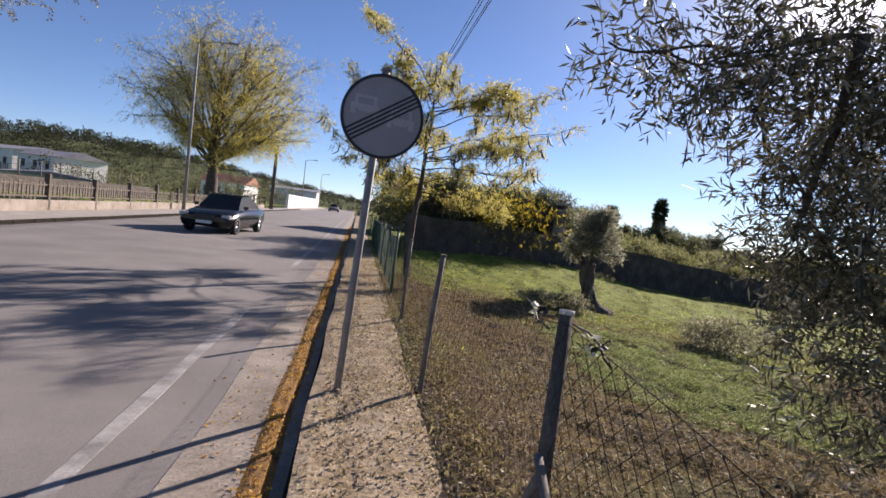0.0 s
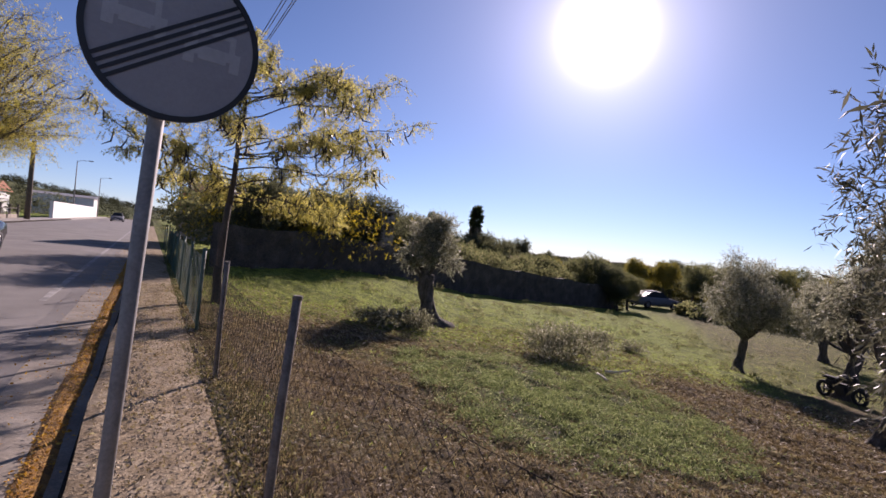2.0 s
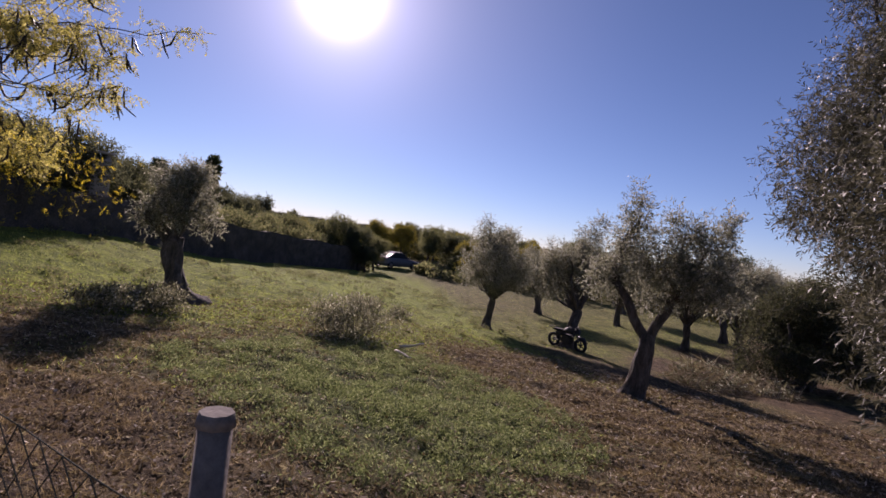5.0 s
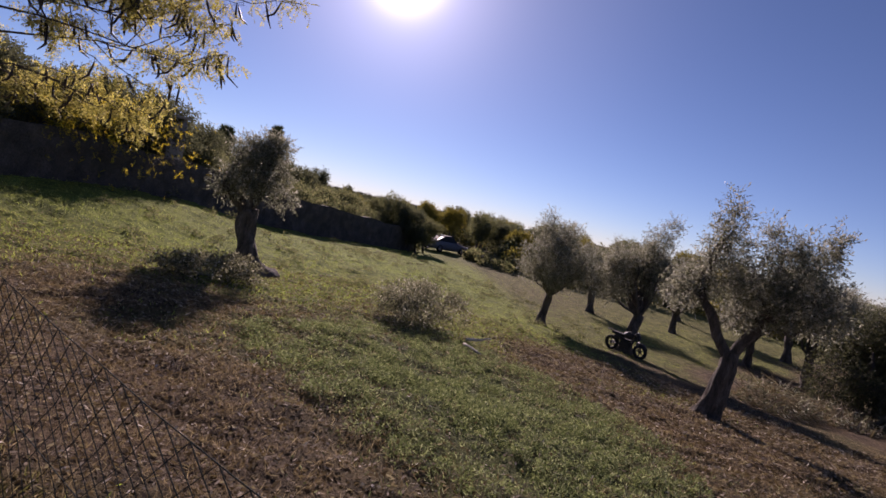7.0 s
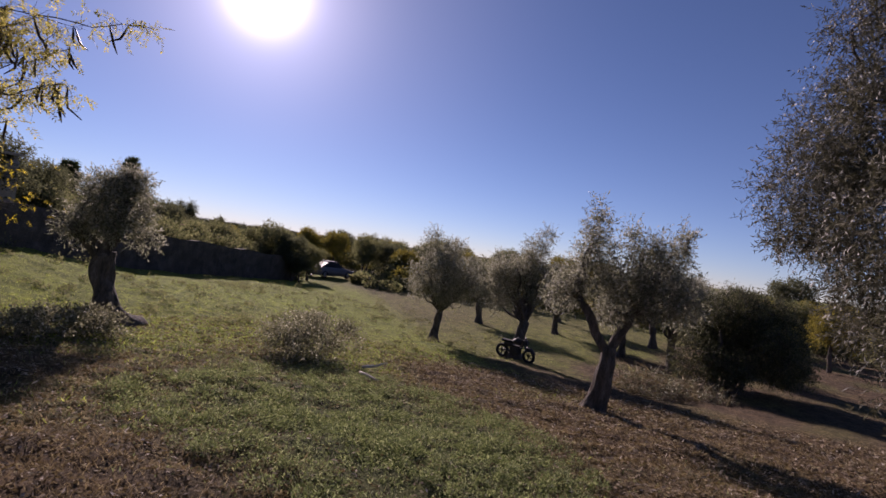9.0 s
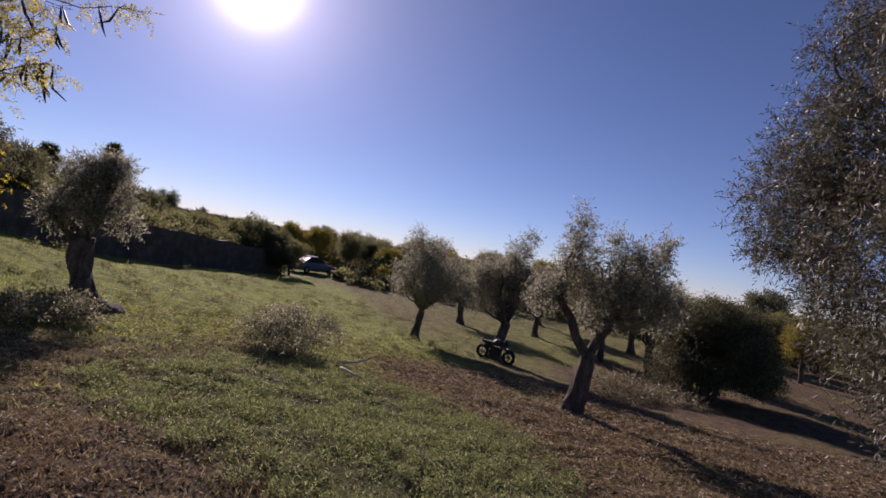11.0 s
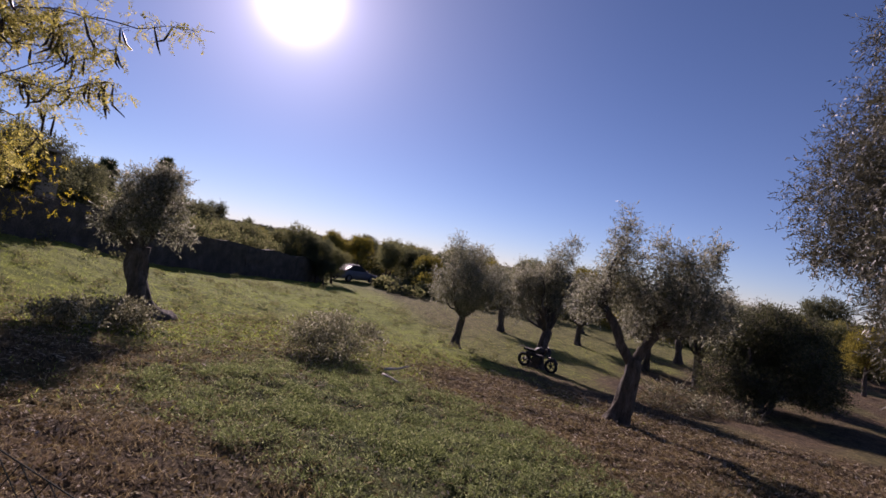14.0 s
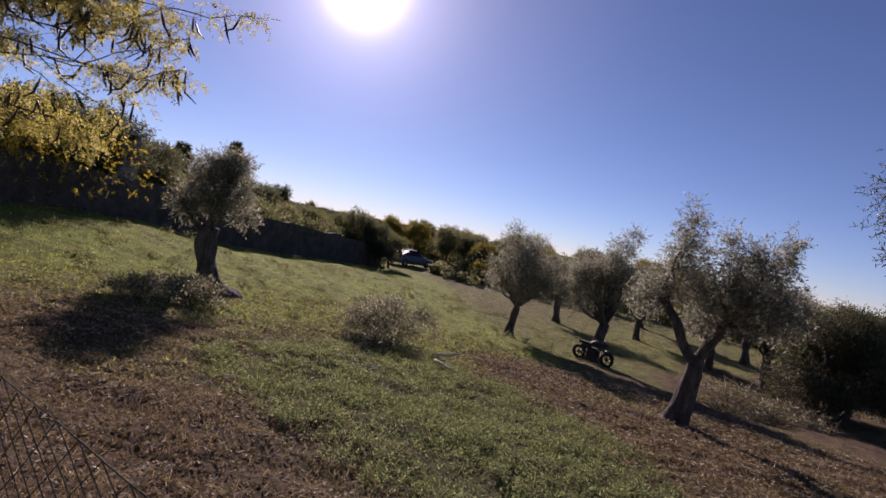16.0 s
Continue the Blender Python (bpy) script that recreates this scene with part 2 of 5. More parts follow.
M_FIELDLITTER = leafy("dead_field_leaves", [(0.0, (0.08, 0.055, 0.035)), (0.5, (0.19, 0.14, 0.09)), (0.85, (0.36, 0.30, 0.22)), (1.0, (0.52, 0.46, 0.38))], 0.15, 0.8)
M_DARKRIM = plain("dull_dark_rim", (0.04, 0.04, 0.042), 0.7)
M_GRIT = surface("path_grit", [(0.3, (0.28, 0.22, 0.15)), (0.7, (0.46, 0.39, 0.29))], 9, 60, 1.0, 0.4, 0.004)
M_SAWN = surface("pale_sawn_wood", [(0.3, (0.60, 0.55, 0.45)), (0.7, (0.74, 0.69, 0.60))], 9, 60, 0.9, 0.3, 0.003)
# Backlight put into two leaf colours: pale for lit, black for shade.
M_LITLEAF = leafy("sunlit_pale_leaf", [(0.0, (0.55, 0.56, 0.46)), (1.0, (0.74, 0.74, 0.66))], 0.55, 0.35, 1.2, 0.95)
M_SHADELEAF = plain("shade_black_leaf", (0.03, 0.026, 0.02), 0.7)
M_STICK = surface("pale_dead_wood", [(0.3, (0.42, 0.37, 0.30)), (0.7, (0.62, 0.57, 0.48))], 9, 60, 0.9, 0.4, 0.005)


for dull_mat in (M_WIRE, M_GREENWIRE_DARK, M_KERB, M_PATH, M_SILVERCAR, M_LAMP_GLASS, M_DARKGLASS):
    dull_mat.node_tree.nodes["Principled BSDF"].inputs["Specular IOR Level"].default_value = 0.08


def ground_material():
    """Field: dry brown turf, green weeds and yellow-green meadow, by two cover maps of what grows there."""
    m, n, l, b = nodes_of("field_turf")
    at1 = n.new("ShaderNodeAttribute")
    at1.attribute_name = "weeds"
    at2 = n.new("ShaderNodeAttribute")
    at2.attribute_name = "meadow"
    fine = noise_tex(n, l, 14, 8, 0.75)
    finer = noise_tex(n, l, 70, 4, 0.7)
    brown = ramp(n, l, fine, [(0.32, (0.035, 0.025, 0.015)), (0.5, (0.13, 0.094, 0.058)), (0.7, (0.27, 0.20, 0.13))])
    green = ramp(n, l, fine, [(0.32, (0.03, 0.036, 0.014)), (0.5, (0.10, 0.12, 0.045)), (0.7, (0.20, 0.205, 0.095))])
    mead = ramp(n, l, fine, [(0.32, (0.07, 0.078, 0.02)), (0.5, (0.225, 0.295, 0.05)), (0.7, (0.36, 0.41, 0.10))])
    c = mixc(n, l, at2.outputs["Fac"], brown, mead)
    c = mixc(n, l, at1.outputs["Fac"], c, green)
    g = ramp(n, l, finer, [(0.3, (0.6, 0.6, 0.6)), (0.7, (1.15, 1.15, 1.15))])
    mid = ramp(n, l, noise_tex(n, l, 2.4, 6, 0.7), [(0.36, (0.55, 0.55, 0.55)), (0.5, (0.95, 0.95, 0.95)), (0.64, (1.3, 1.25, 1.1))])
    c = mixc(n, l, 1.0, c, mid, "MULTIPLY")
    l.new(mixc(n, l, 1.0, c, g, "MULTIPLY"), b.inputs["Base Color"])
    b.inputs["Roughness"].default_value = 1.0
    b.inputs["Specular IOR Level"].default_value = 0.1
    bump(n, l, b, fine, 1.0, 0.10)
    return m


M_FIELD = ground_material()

# ---- building helpers ----
rng = np.random.default_rng(7)


def part(name, bm, material, parent=None, label=""):
    me = bpy.data.meshes.new(name)
    bm.to_mesh(me)
    bm.free()
    me.materials.append(material)
    ob = new(name, me)
    if parent is not None:
        ob.parent = parent
    if label:
        ob["label"] = label
    return ob


def raw(name, verts, faces, material, parent=None, smooth=False):
    me = bpy.data.meshes.new(name)
    me.from_pydata(verts, [], faces)
    me.materials.append(material)
    if smooth:
        me.polygons.foreach_set("use_smooth", [True] * len(me.polygons))
    ob = new(name, me)
    if parent is not None:
        ob.parent = parent
    return ob


def quads_mesh(name, corners, material, parent=None):
    """corners: (n, 4, 3): one loose quad each."""
    n = len(corners)
    me = bpy.data.meshes.new(name)
    me.vertices.add(4 * n)
    me.vertices.foreach_set("co", np.ascontiguousarray(corners, dtype=np.float32).ravel())
    me.loops.add(4 * n)
    me.loops.foreach_set("vertex_index", np.arange(4 * n, dtype=np.int32))
    me.polygons.add(n)
    me.polygons.foreach_set("loop_start", np.arange(0, 4 * n, 4, dtype=np.int32))
    me.update(calc_edges=True)
    me.materials.append(material)
    ob = new(name, me)
    if parent is not None:
        ob.parent = parent
    return ob


def empty(name, m=None):
    ob = new(name)
    ob.empty_display_size = 0.2
    if m is not None:
        ob.matrix_world = m
    return ob


def add_box(bm, x0, x1, y0, y1, z0, z1, bevel=0.0):
    r = bmesh.ops.create_cube(bm, size=1.0, matrix=Matrix.Translation(((x0 + x1) / 2, (y0 + y1) / 2, (z0 + z1) / 2)) @ Matrix.Diagonal((x1 - x0, y1 - y0, z1 - z0, 1)))
    if bevel:
        edges = {e for v in r["verts"] for e in v.link_edges}
        bmesh.ops.bevel(bm, geom=list(edges), offset=bevel, segments=2, affect="EDGES")
    return bm


def box(x0, x1, y0, y1, z0, z1, bevel=0.0):
    return add_box(bmesh.new(), x0, x1, y0, y1, z0, z1, bevel)


def add_tube(bm, pts, radii, sides=8, wob=0.0, seed=0, ridge=0.0):
    """A tapered tube along a line of points; wob makes it knotted."""
    pts = [Vector(p) for p in pts]
    rings = []
    side = None
    for i, p in enumerate(pts):
        d = (pts[min(i + 1, len(pts) - 1)] - pts[max(i - 1, 0)]).normalized()
        if side is None:
            side = Vector((1, 0, 0)) if abs(d.x) < 0.8 else Vector((0, 1, 0))
        side = (side - d * side.dot(d)).normalized()
        over = d.cross(side)
        ring = []
        for k in range(sides):
            a = 2 * math.pi * k / sides
            r = radii[i] * (1 + wob * noise.noise(Vector((math.cos(a) * 1.3 + seed, math.sin(a) * 1.3, p.z * 2.5 + p.x))))
            r *= 1 + ridge * math.sin(5 * a + seed + 1.5 * p.z) + 0.5 * ridge * math.sin(9 * a - seed - 2 * p.z)
            ring.append(bm.verts.new(p + side * (math.cos(a) * r) + over * (math.sin(a) * r)))
        rings.append(ring)
    for a, b in zip(rings, rings[1:]):
        for k in range(sides):
            bm.faces.new((a[k], a[(k + 1) % sides], b[(k + 1) % sides], b[k])).smooth = True
    bm.faces.new(rings[0][::-1])
    bm.faces.new(rings[-1])
    return bm


def tube(pts, radii, sides=8, wob=0.0, seed=0, ridge=0.0):
    return add_tube(bmesh.new(), pts, radii, sides, wob, seed, ridge)


def bent(a, b, n, amount, seed):
    """Points from a to b along an uneven line."""
    a, b = Vector(a), Vector(b)
    out = []
    for i in range(n + 1):
        k = i / n
        w = math.sin(math.pi * k) * amount * (b - a).length
        out.append(a.lerp(b, k) + w * noise.noise_vector(Vector((seed * 3.1, k * 2.0, seed * 1.7))))
    return out


def unit_rows(v):
    return v / np.maximum(np.linalg.norm(v, axis=1, keepdims=True), 1e-9)


def leaf_quads(base, way, length, width):
    """Diamond leaves from their foot, direction, length and width."""
    n = len(base)
    side = unit_rows(np.cross(way, rng.normal(size=(n, 3))))
    fold = np.cross(side, way)
    L, W = length[:, None], width[:, None]
    mid = base + way * L * 0.45
    return np.stack([base, mid + side * W * 0.5 + fold * W * 0.12, base + way * L, mid - side * W * 0.5 + fold * W * 0.12], 1)


def twig_leaves(clumps, twigs, per, leaf, wide, twig_len, droop=0.3, shell=0.55):
    """Leaves in rows along short twigs, the twigs spread over egg-shaped clumps (x, y, z, rx, ry, rz)."""
    cl = np.array(clumps, float)
    vol = cl[:, 3] * cl[:, 4] * cl[:, 5]
    pick = rng.choice(len(cl), size=twigs, p=vol ** 0.7 / (vol ** 0.7).sum())
    d = unit_rows(rng.normal(size=(twigs, 3)))
    r = (shell + (1 - shell) * rng.random(twigs)) ** 0.8 * (0.75 + 0.35 * rng.random(twigs))
    pos = cl[pick, :3] + d * cl[pick, 3:] * r[:, None]
    way = unit_rows(0.5 * d + 0.75 * rng.normal(size=(twigs, 3)) - np.array([0, 0, droop]))
    k = (np.arange(per) + 0.5) / per
    base = (pos[:, None] + way[:, None] * (k[None, :, None] * twig_len)).reshape(-1, 3)
    lw = unit_rows(np.repeat(way, per, 0) * 0.8 + 0.75 * rng.normal(size=(twigs * per, 3)) - np.array([0, 0, droop * 0.5]))
    n = len(base)
    return leaf_quads(base, lw, leaf * (0.7 + 0.6 * rng.random(n)), wide * (0.7 + 0.6 * rng.random(n))), pos, way


def smooth01(a, b, x):
    k = np.clip((np.asarray(x, float) - a) / (b - a), 0, 1)
    return k * k * (3 - 2 * k)


ROAD_Z = -0.06


def field_z(x, y):
    """Height of the field, which falls away from the road."""
    x, y = np.asarray(x, float), np.asarray(y, float)
    u = np.maximum(x - 1.0, 0)
    u = np.where(u < 17, u, 17 + (1 - np.exp(-(np.maximum(u, 17) - 17) / 4)) * 4)
    z = -0.2 - 0.104 * u + 0.012 * np.clip(y - 5.3, -8, 25)
    z = z + 0.06 * np.clip(y - 17, 0, 9) * smooth01(2, 6, x) * (1 - smooth01(20, 33, x))
    z = z + 0.04 * np.clip(6 - y, 0, 5) * smooth01(2, 7, x)
    return (z + rise(x, y)) * smooth01(1.0, 2.5, x)


def rise(x, y):
    """The bank of turf along the foot of the stone wall."""
    return 0.38 * smooth01(15.5, 20.0, y - 0.55 * (x - 3)) * (1 - smooth01(9, 15, x))


def lumps(x, y):
    x, y = np.asarray(x, float), np.asarray(y, float)
    return 0.035 * np.sin(1.7 * x + 0.6 * y) * np.sin(1.3 * y - 0.5 * x) + 0.02 * np.sin(4.1 * x + 2.2 * y + 1) * np.sin(3.7 * y) + 0.022 * np.sin(6.7 * x - 3.1 * y) * np.sin(7.3 * y + 1.9 * x + np.sin(2 * x)) + 0.026 * np.sin(10.3 * x + 3 * np.sin(2.9 * y)) * np.sin(9.7 * y + 3 * np.sin(2.3 * x + 1)) * (0.4 + 0.6 * np.sin(1.1 * x + 0.7 * y) ** 2)


def gz(x, y):
    return float(field_z(x, y) + lumps(x, y) * smooth01(1.2, 3, x))


# ---- ground, road, pavements ----
def build_ground():
    xs = np.concatenate([[-4000, -1500, -600, -300, -150, -80, -50, -30, -20, -14, -10.7], np.linspace(-9, 0.6, 8), np.arange(0.9, 14, 0.12), np.arange(14, 45, 0.8), [47, 52, 60, 75, 100, 150, 300, 700, 1500, 4000]])
    ys = np.concatenate([[-4000, -1500, -500, -150, -60, -30, -15, -8], np.arange(-5, 2, 0.25), np.arange(2, 15, 0.12), np.arange(15, 20, 0.25), np.arange(20, 40, 0.8), [42, 46, 52, 60, 75, 100, 150, 260, 500, 1200, 4000]])
    X, Y = np.meshgrid(xs, ys, indexing="ij")
    Z = field_z(X, Y) + lumps(X, Y) * smooth01(1.2, 3, X)
    Z = np.where((X < 0.75) & (X > -10.9), -0.45, Z)
    Z = np.where(X <= -10.9, -0.15 - 0.5 * smooth01(12, 30, -X), Z)
    nx, ny = X.shape
    idx = np.arange(nx * ny).reshape(nx, ny)
    faces = np.stack([idx[:-1, :-1], idx[1:, :-1], idx[1:, 1:], idx[:-1, 1:]], -1).reshape(-1, 4)
    ob = raw("ground", np.stack([X, Y, Z], -1).reshape(-1, 3).tolist(), faces.tolist(), M_FIELD, smooth=True)
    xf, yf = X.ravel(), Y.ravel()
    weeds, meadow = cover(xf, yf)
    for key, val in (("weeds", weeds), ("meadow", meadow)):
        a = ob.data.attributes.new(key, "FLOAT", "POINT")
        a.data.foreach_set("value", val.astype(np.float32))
    return tagged(ob, "sloping field of dry turf and green weeds", "ground", kind="structure")


def wobble(x, y, s):
    return np.sin(x * 1.1 * s + 0.7) * np.cos(y * 0.9 * s - 0.4) * 0.5 + 0.5 * np.sin((x + y) * 0.53 * s + 2.0) * np.cos((x - 1.7 * y) * 0.71 * s)


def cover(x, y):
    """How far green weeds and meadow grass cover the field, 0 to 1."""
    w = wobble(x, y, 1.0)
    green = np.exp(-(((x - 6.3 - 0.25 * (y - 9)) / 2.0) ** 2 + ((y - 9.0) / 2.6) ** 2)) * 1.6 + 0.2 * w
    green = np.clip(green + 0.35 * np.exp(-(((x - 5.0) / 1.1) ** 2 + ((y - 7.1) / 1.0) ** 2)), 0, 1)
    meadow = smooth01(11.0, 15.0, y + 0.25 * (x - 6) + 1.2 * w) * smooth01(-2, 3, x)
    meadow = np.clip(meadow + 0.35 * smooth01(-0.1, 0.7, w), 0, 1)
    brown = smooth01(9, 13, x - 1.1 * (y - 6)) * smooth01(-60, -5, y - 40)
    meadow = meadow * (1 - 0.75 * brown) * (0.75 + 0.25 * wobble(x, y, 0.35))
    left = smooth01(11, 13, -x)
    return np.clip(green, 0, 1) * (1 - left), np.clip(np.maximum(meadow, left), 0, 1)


ground = build_ground()


def strip(name, profile, y0, y1, steps, material, label, category):
    """A long strip whose cross-section is a line of (x, z), closed below."""
    verts, faces = [], []
    n = len(profile)
    for j in range(steps + 1):
        y = y0 + (y1 - y0) * j / steps
        for x, z in profile:
            verts.append((x + 0.012 * math.sin(y * 2.3 + x * 5), y, z + 0.004 * math.sin(y * 1.9 + x * 7)))
        verts.append((profile[-1][0], y, profile[-1][1] - 0.5))
        verts.append((profile[0][0], y, profile[0][1] - 0.5))
    n += 2
    for j in range(steps):
        for k in range(n):
            a, b = j * n + k, j * n + (k + 1) % n
            faces.append((a, a + n, b + n, b))
    return tagged(raw(name, verts, faces, material), label, category, kind="structure")


strip("road", [(-9.0, ROAD_Z - 0.05), (-6, ROAD_Z + 0.0), (-4.6, ROAD_Z + 0.02), (-2.5, ROAD_Z), (-0.62, ROAD_Z - 0.03)], -30, 160, 190, M_ASPHALT, "worn grey asphalt road with a faded edge line", "road")
strip("gutter", [(-0.62, ROAD_Z - 0.026), (-0.3, ROAD_Z - 0.04), (-0.12, ROAD_Z - 0.05), (0.035, ROAD_Z - 0.045)], -30, 90, 240, M_CONCRETE, "rough pale concrete gutter along the road", "gutter")
strip("pavement", [(0.052, 0.0), (0.14, 0.008), (0.3, 0.0), (0.6, 0.012), (0.85, 0.004), (1.1, -0.03)], -30, 90, 240, M_PATH, "narrow dry earth footpath beside a wire fence", "footpath")
strip("pavement_across", [(-11.2, -0.02), (-10, 0.0), (-9.16, -0.01)], -30, 160, 100, M_PAVE, "pale pavement on the far side of the road", "pavement")


def kerb_run(x0, x1, ztop, y0, y1, step, name, label):
    base = empty(name)
    tagged(base, label, "kerb", kind="structure")
    bm = box(x0, x1, 0, step - 0.015, ztop - 0.4, ztop, 0.012)
    first = part("kerb_stone", bm, M_KERB, base)
    y = y0
    first.location = (0, y, 0)
    while y + step < y1:
        y += step
        o = new("kerb_stone", first.data)
        o.parent = base
        o.location = (random.uniform(-0.004, 0.004), y, random.uniform(-0.008, 0.006))


kerb_run(0.035, 0.14, -0.012, -4, 60, 0.8, "kerb", "old concrete kerb stones, shade-darkened, beside the footpath")
# The far kerb takes the same colour with the shade in it.
kerb_run(-9.16, -9.0, 0.0, 2, 90, 1.0, "kerb_across", "concrete kerb stones across the road, shade-darkened")


def road_marks():
    for i, (a, b) in enumerate(((-6.0, 8.4), (13.5, 60.0))):
        n = int((b - a) / 0.5)
        v, f = [], []
        for j in range(n + 1):
            y = a + (b - a) * j / n
            e = 0.006 * math.sin(j * 1.7)
            v += [(-1.17 + e, y, ROAD_Z - 0.018), (-1.055 - e, y, ROAD_Z - 0.02), (-1.055 - e, y, ROAD_Z - 0.05), (-1.17 + e, y, ROAD_Z - 0.05)]
        for j in range(n):
            k = 4 * j
            f += [(k, k + 1, k + 5, k + 4), (k + 1, k + 2, k + 6, k + 5), (k + 3, k, k + 4, k + 7)]
        tagged(raw("road_line", v, f, M_PAINT), "faded white edge line painted on asphalt", "road marking", kind="structure")


road_marks()


def litter():
    """Yellow-brown fallen leaves in the gutter and on the path."""
    n = 9000
    y = rng.uniform(-1, 40, n) ** 1.0
    x = np.clip(rng.normal(-0.15, 0.045, n), -0.34, 0.02)
    z = ROAD_Z - 0.04 + 0.035 * rng.random(n)
    m = 9000
    y2 = rng.uniform(-0.5, 16, m)
    x2 = rng.uniform(0.1, 1.25, m)
    z2 = 0.02 + 0.01 * rng.random(m)
    k = 900
    y3 = rng.uniform(4, 30, k)
    x3 = rng.normal(-0.4, 0.2, k)
    z3 = np.full(k, ROAD_Z - 0.02)
    base = np.stack([np.r_[x, x2, x3], np.r_[y, y2, y3], np.r_[z, z2, z3]], 1)
    way = rng.normal(size=base.shape)
    way[:, 2] *= 0.35
    q = leaf_quads(base, unit_rows(way), rng.uniform(0.015, 0.042, len(base)), rng.uniform(0.008, 0.02, len(base)))
    on_path = np.ones(len(q), bool)
    on_path[:n] = False
    on_path[n + m:] = False
    tagged(quads_mesh("dry_leaves", q[on_path], M_PATHLEAF), "dull dry leaves scattered over the footpath", "leaf litter", kind="stuff")
    q = q[~on_path]
    tagged(quads_mesh("fallen_leaves", q, M_LITTER), "orange and brown fallen leaves lying along the kerb", "leaf litter", kind="stuff")
    strip("litter_bed", [(-0.25, ROAD_Z - 0.05), (-0.19, ROAD_Z - 0.024), (-0.11, ROAD_Z - 0.022), (-0.05, ROAD_Z - 0.052)], -4, 45, 160, M_LITTER_BED, "bed of rotting orange leaves against the kerb", "leaf litter")


litter()


def pebbles():
    n = 4200
    x, y = rng.uniform(0.16, 1.05, n), rng.uniform(-0.5, 12, n)
    s = rng.uniform(0.004, 0.013, n)
    v, f = [], []
    for i in range(n):
        k = len(v)
        a = rng.uniform(0, 6.28)
        for j in range(4):
            v.append((x[i] + s[i] * math.cos(a + j * 1.57) * (1 + 0.3 * (j % 2)), y[i] + s[i] * math.sin(a + j * 1.57), 0.0))
        v.append((x[i], y[i], 0.012 + s[i] * 0.8))
        f += [(k + j, k + (j + 1) % 4, k + 4) for j in range(4)]
    tagged(raw("gravel", v, f, M_GRIT), "loose stones and grit on the footpath", "gravel", kind="stuff")


pebbles()


# ---- grass and weeds ----
def blades(name, n, xr, yr, keep, length, width, material, label, lean=0.6):
    x, y = rng.uniform(*xr, n), rng.uniform(*yr, n)
    ok = rng.random(n) < keep(x, y)
    x, y = x[ok], y[ok]
    z = field_z(x, y) + lumps(x, y) * smooth01(1.2, 3, x) - 0.005
    n = len(x)
    way = rng.normal(size=(n, 3)) * lean
    way[:, 2] = np.abs(way[:, 2]) * 0.4 + 0.7
    q = leaf_quads(np.stack([x, y, z], 1), unit_rows(way), rng.uniform(*length, n), rng.uniform(*width, n))
    return tagged(quads_mesh(name, q, material), label, "grass", kind="stuff")


def near_fade(x, y):
    d = np.hypot(x - 0.6, y - 5.5)
    return np.clip((7.0 / np.maximum(d, 3.0)) ** 1.4, 0, 1)


def tufty(x, y):
    """Uneven growth: thick tufts and bare gaps."""
    return 0.35 + 0.65 * smooth01(-0.2, 0.5, np.sin(x * 5.3 + 2 * np.sin(y * 2.1)) * np.sin(y * 6.1 + 2 * np.sin(x * 1.7)) + 0.5 * wobble(x, y, 2.3))


def clumpy(x, y):
    """Weeds in separate cushions with bare turf between."""
    s = np.sin(x * 8.3 + 2.5 * np.sin(y * 3.1)) * np.sin(y * 8.9 + 2.5 * np.sin(x * 2.7)) + 0.7 * np.sin(x * 3.1 + y * 1.7) * np.sin(y * 2.9 - x * 1.1)
    return 0.12 + 0.88 * smooth01(-0.15, 0.7, s)


blades("dry_grass", 620000, (1.05, 16), (-2, 18), lambda x, y: near_fade(x, y) * tufty(x, y) * np.clip(1.05 - cover(x, y)[0] - 0.6 * cover(x, y)[1], 0.05, 1), (0.025, 0.085), (0.0028, 0.007), M_GRASSDRY, "short dry brown grass over the field", 1.0)
blades("green_weeds", 430000, (1.3, 12), (3, 15), lambda x, y: np.clip(cover(x, y)[0] ** 1.5 * 1.1, 0, 1) * near_fade(x, y) * clumpy(x, y), (0.02, 0.06), (0.006, 0.016), M_GRASSGREEN, "low broad-leaved green weeds in the field", 1.0)
blades("meadow_grass", 330000, (1.2, 34), (6, 31), lambda x, y: cover(x, y)[1] * (1 - cover(x, y)[0]) * np.clip(near_fade(x, y) * 2.2, 0, 1), (0.025, 0.085), (0.005, 0.013), M_GRASSMEADOW, "yellow-green meadow grass in the sun", 0.6)
def field_litter():
    """Dead leaves and straw lying flat on the turf."""
    n = 300000
    x, y = rng.uniform(1.0, 15, n), rng.uniform(-2, 17, n)
    w, m = cover(x, y)
    ok = rng.random(n) < near_fade(x, y) * (0.25 + 0.75 * tufty(y, x)) * np.clip(1.0 - 0.75 * w - 0.5 * m, 0.05, 1)
    x, y = x[ok], y[ok]
    z = field_z(x, y) + lumps(x, y) * smooth01(1.2, 3, x) + 0.012 * rng.random(len(x)) + 0.004
    way = rng.normal(size=(len(x), 3))
    way[:, 2] *= 0.3
    q = leaf_quads(np.stack([x, y, z], 1), unit_rows(way), rng.uniform(0.015, 0.06, len(x)) * (1 + 0.09 * x), rng.uniform(0.005, 0.02, len(x)) * (1 + 0.09 * x))
    tagged(quads_mesh("dead_leaves", q, M_FIELDLITTER), "dead brown leaves and straw strewn over the turf", "leaf litter", kind="stuff")


field_litter()
blades("path_weeds", 20000, (0.6, 1.4), (-1, 25), lambda x, y: smooth01(0.7, 1.05, x + 0.3 * wobble(x, y, 2.7)) * tufty(x, y), (0.025, 0.09), (0.004, 0.010), M_PATHTUFT, "dry grass tufts under the wire fence", 0.6)


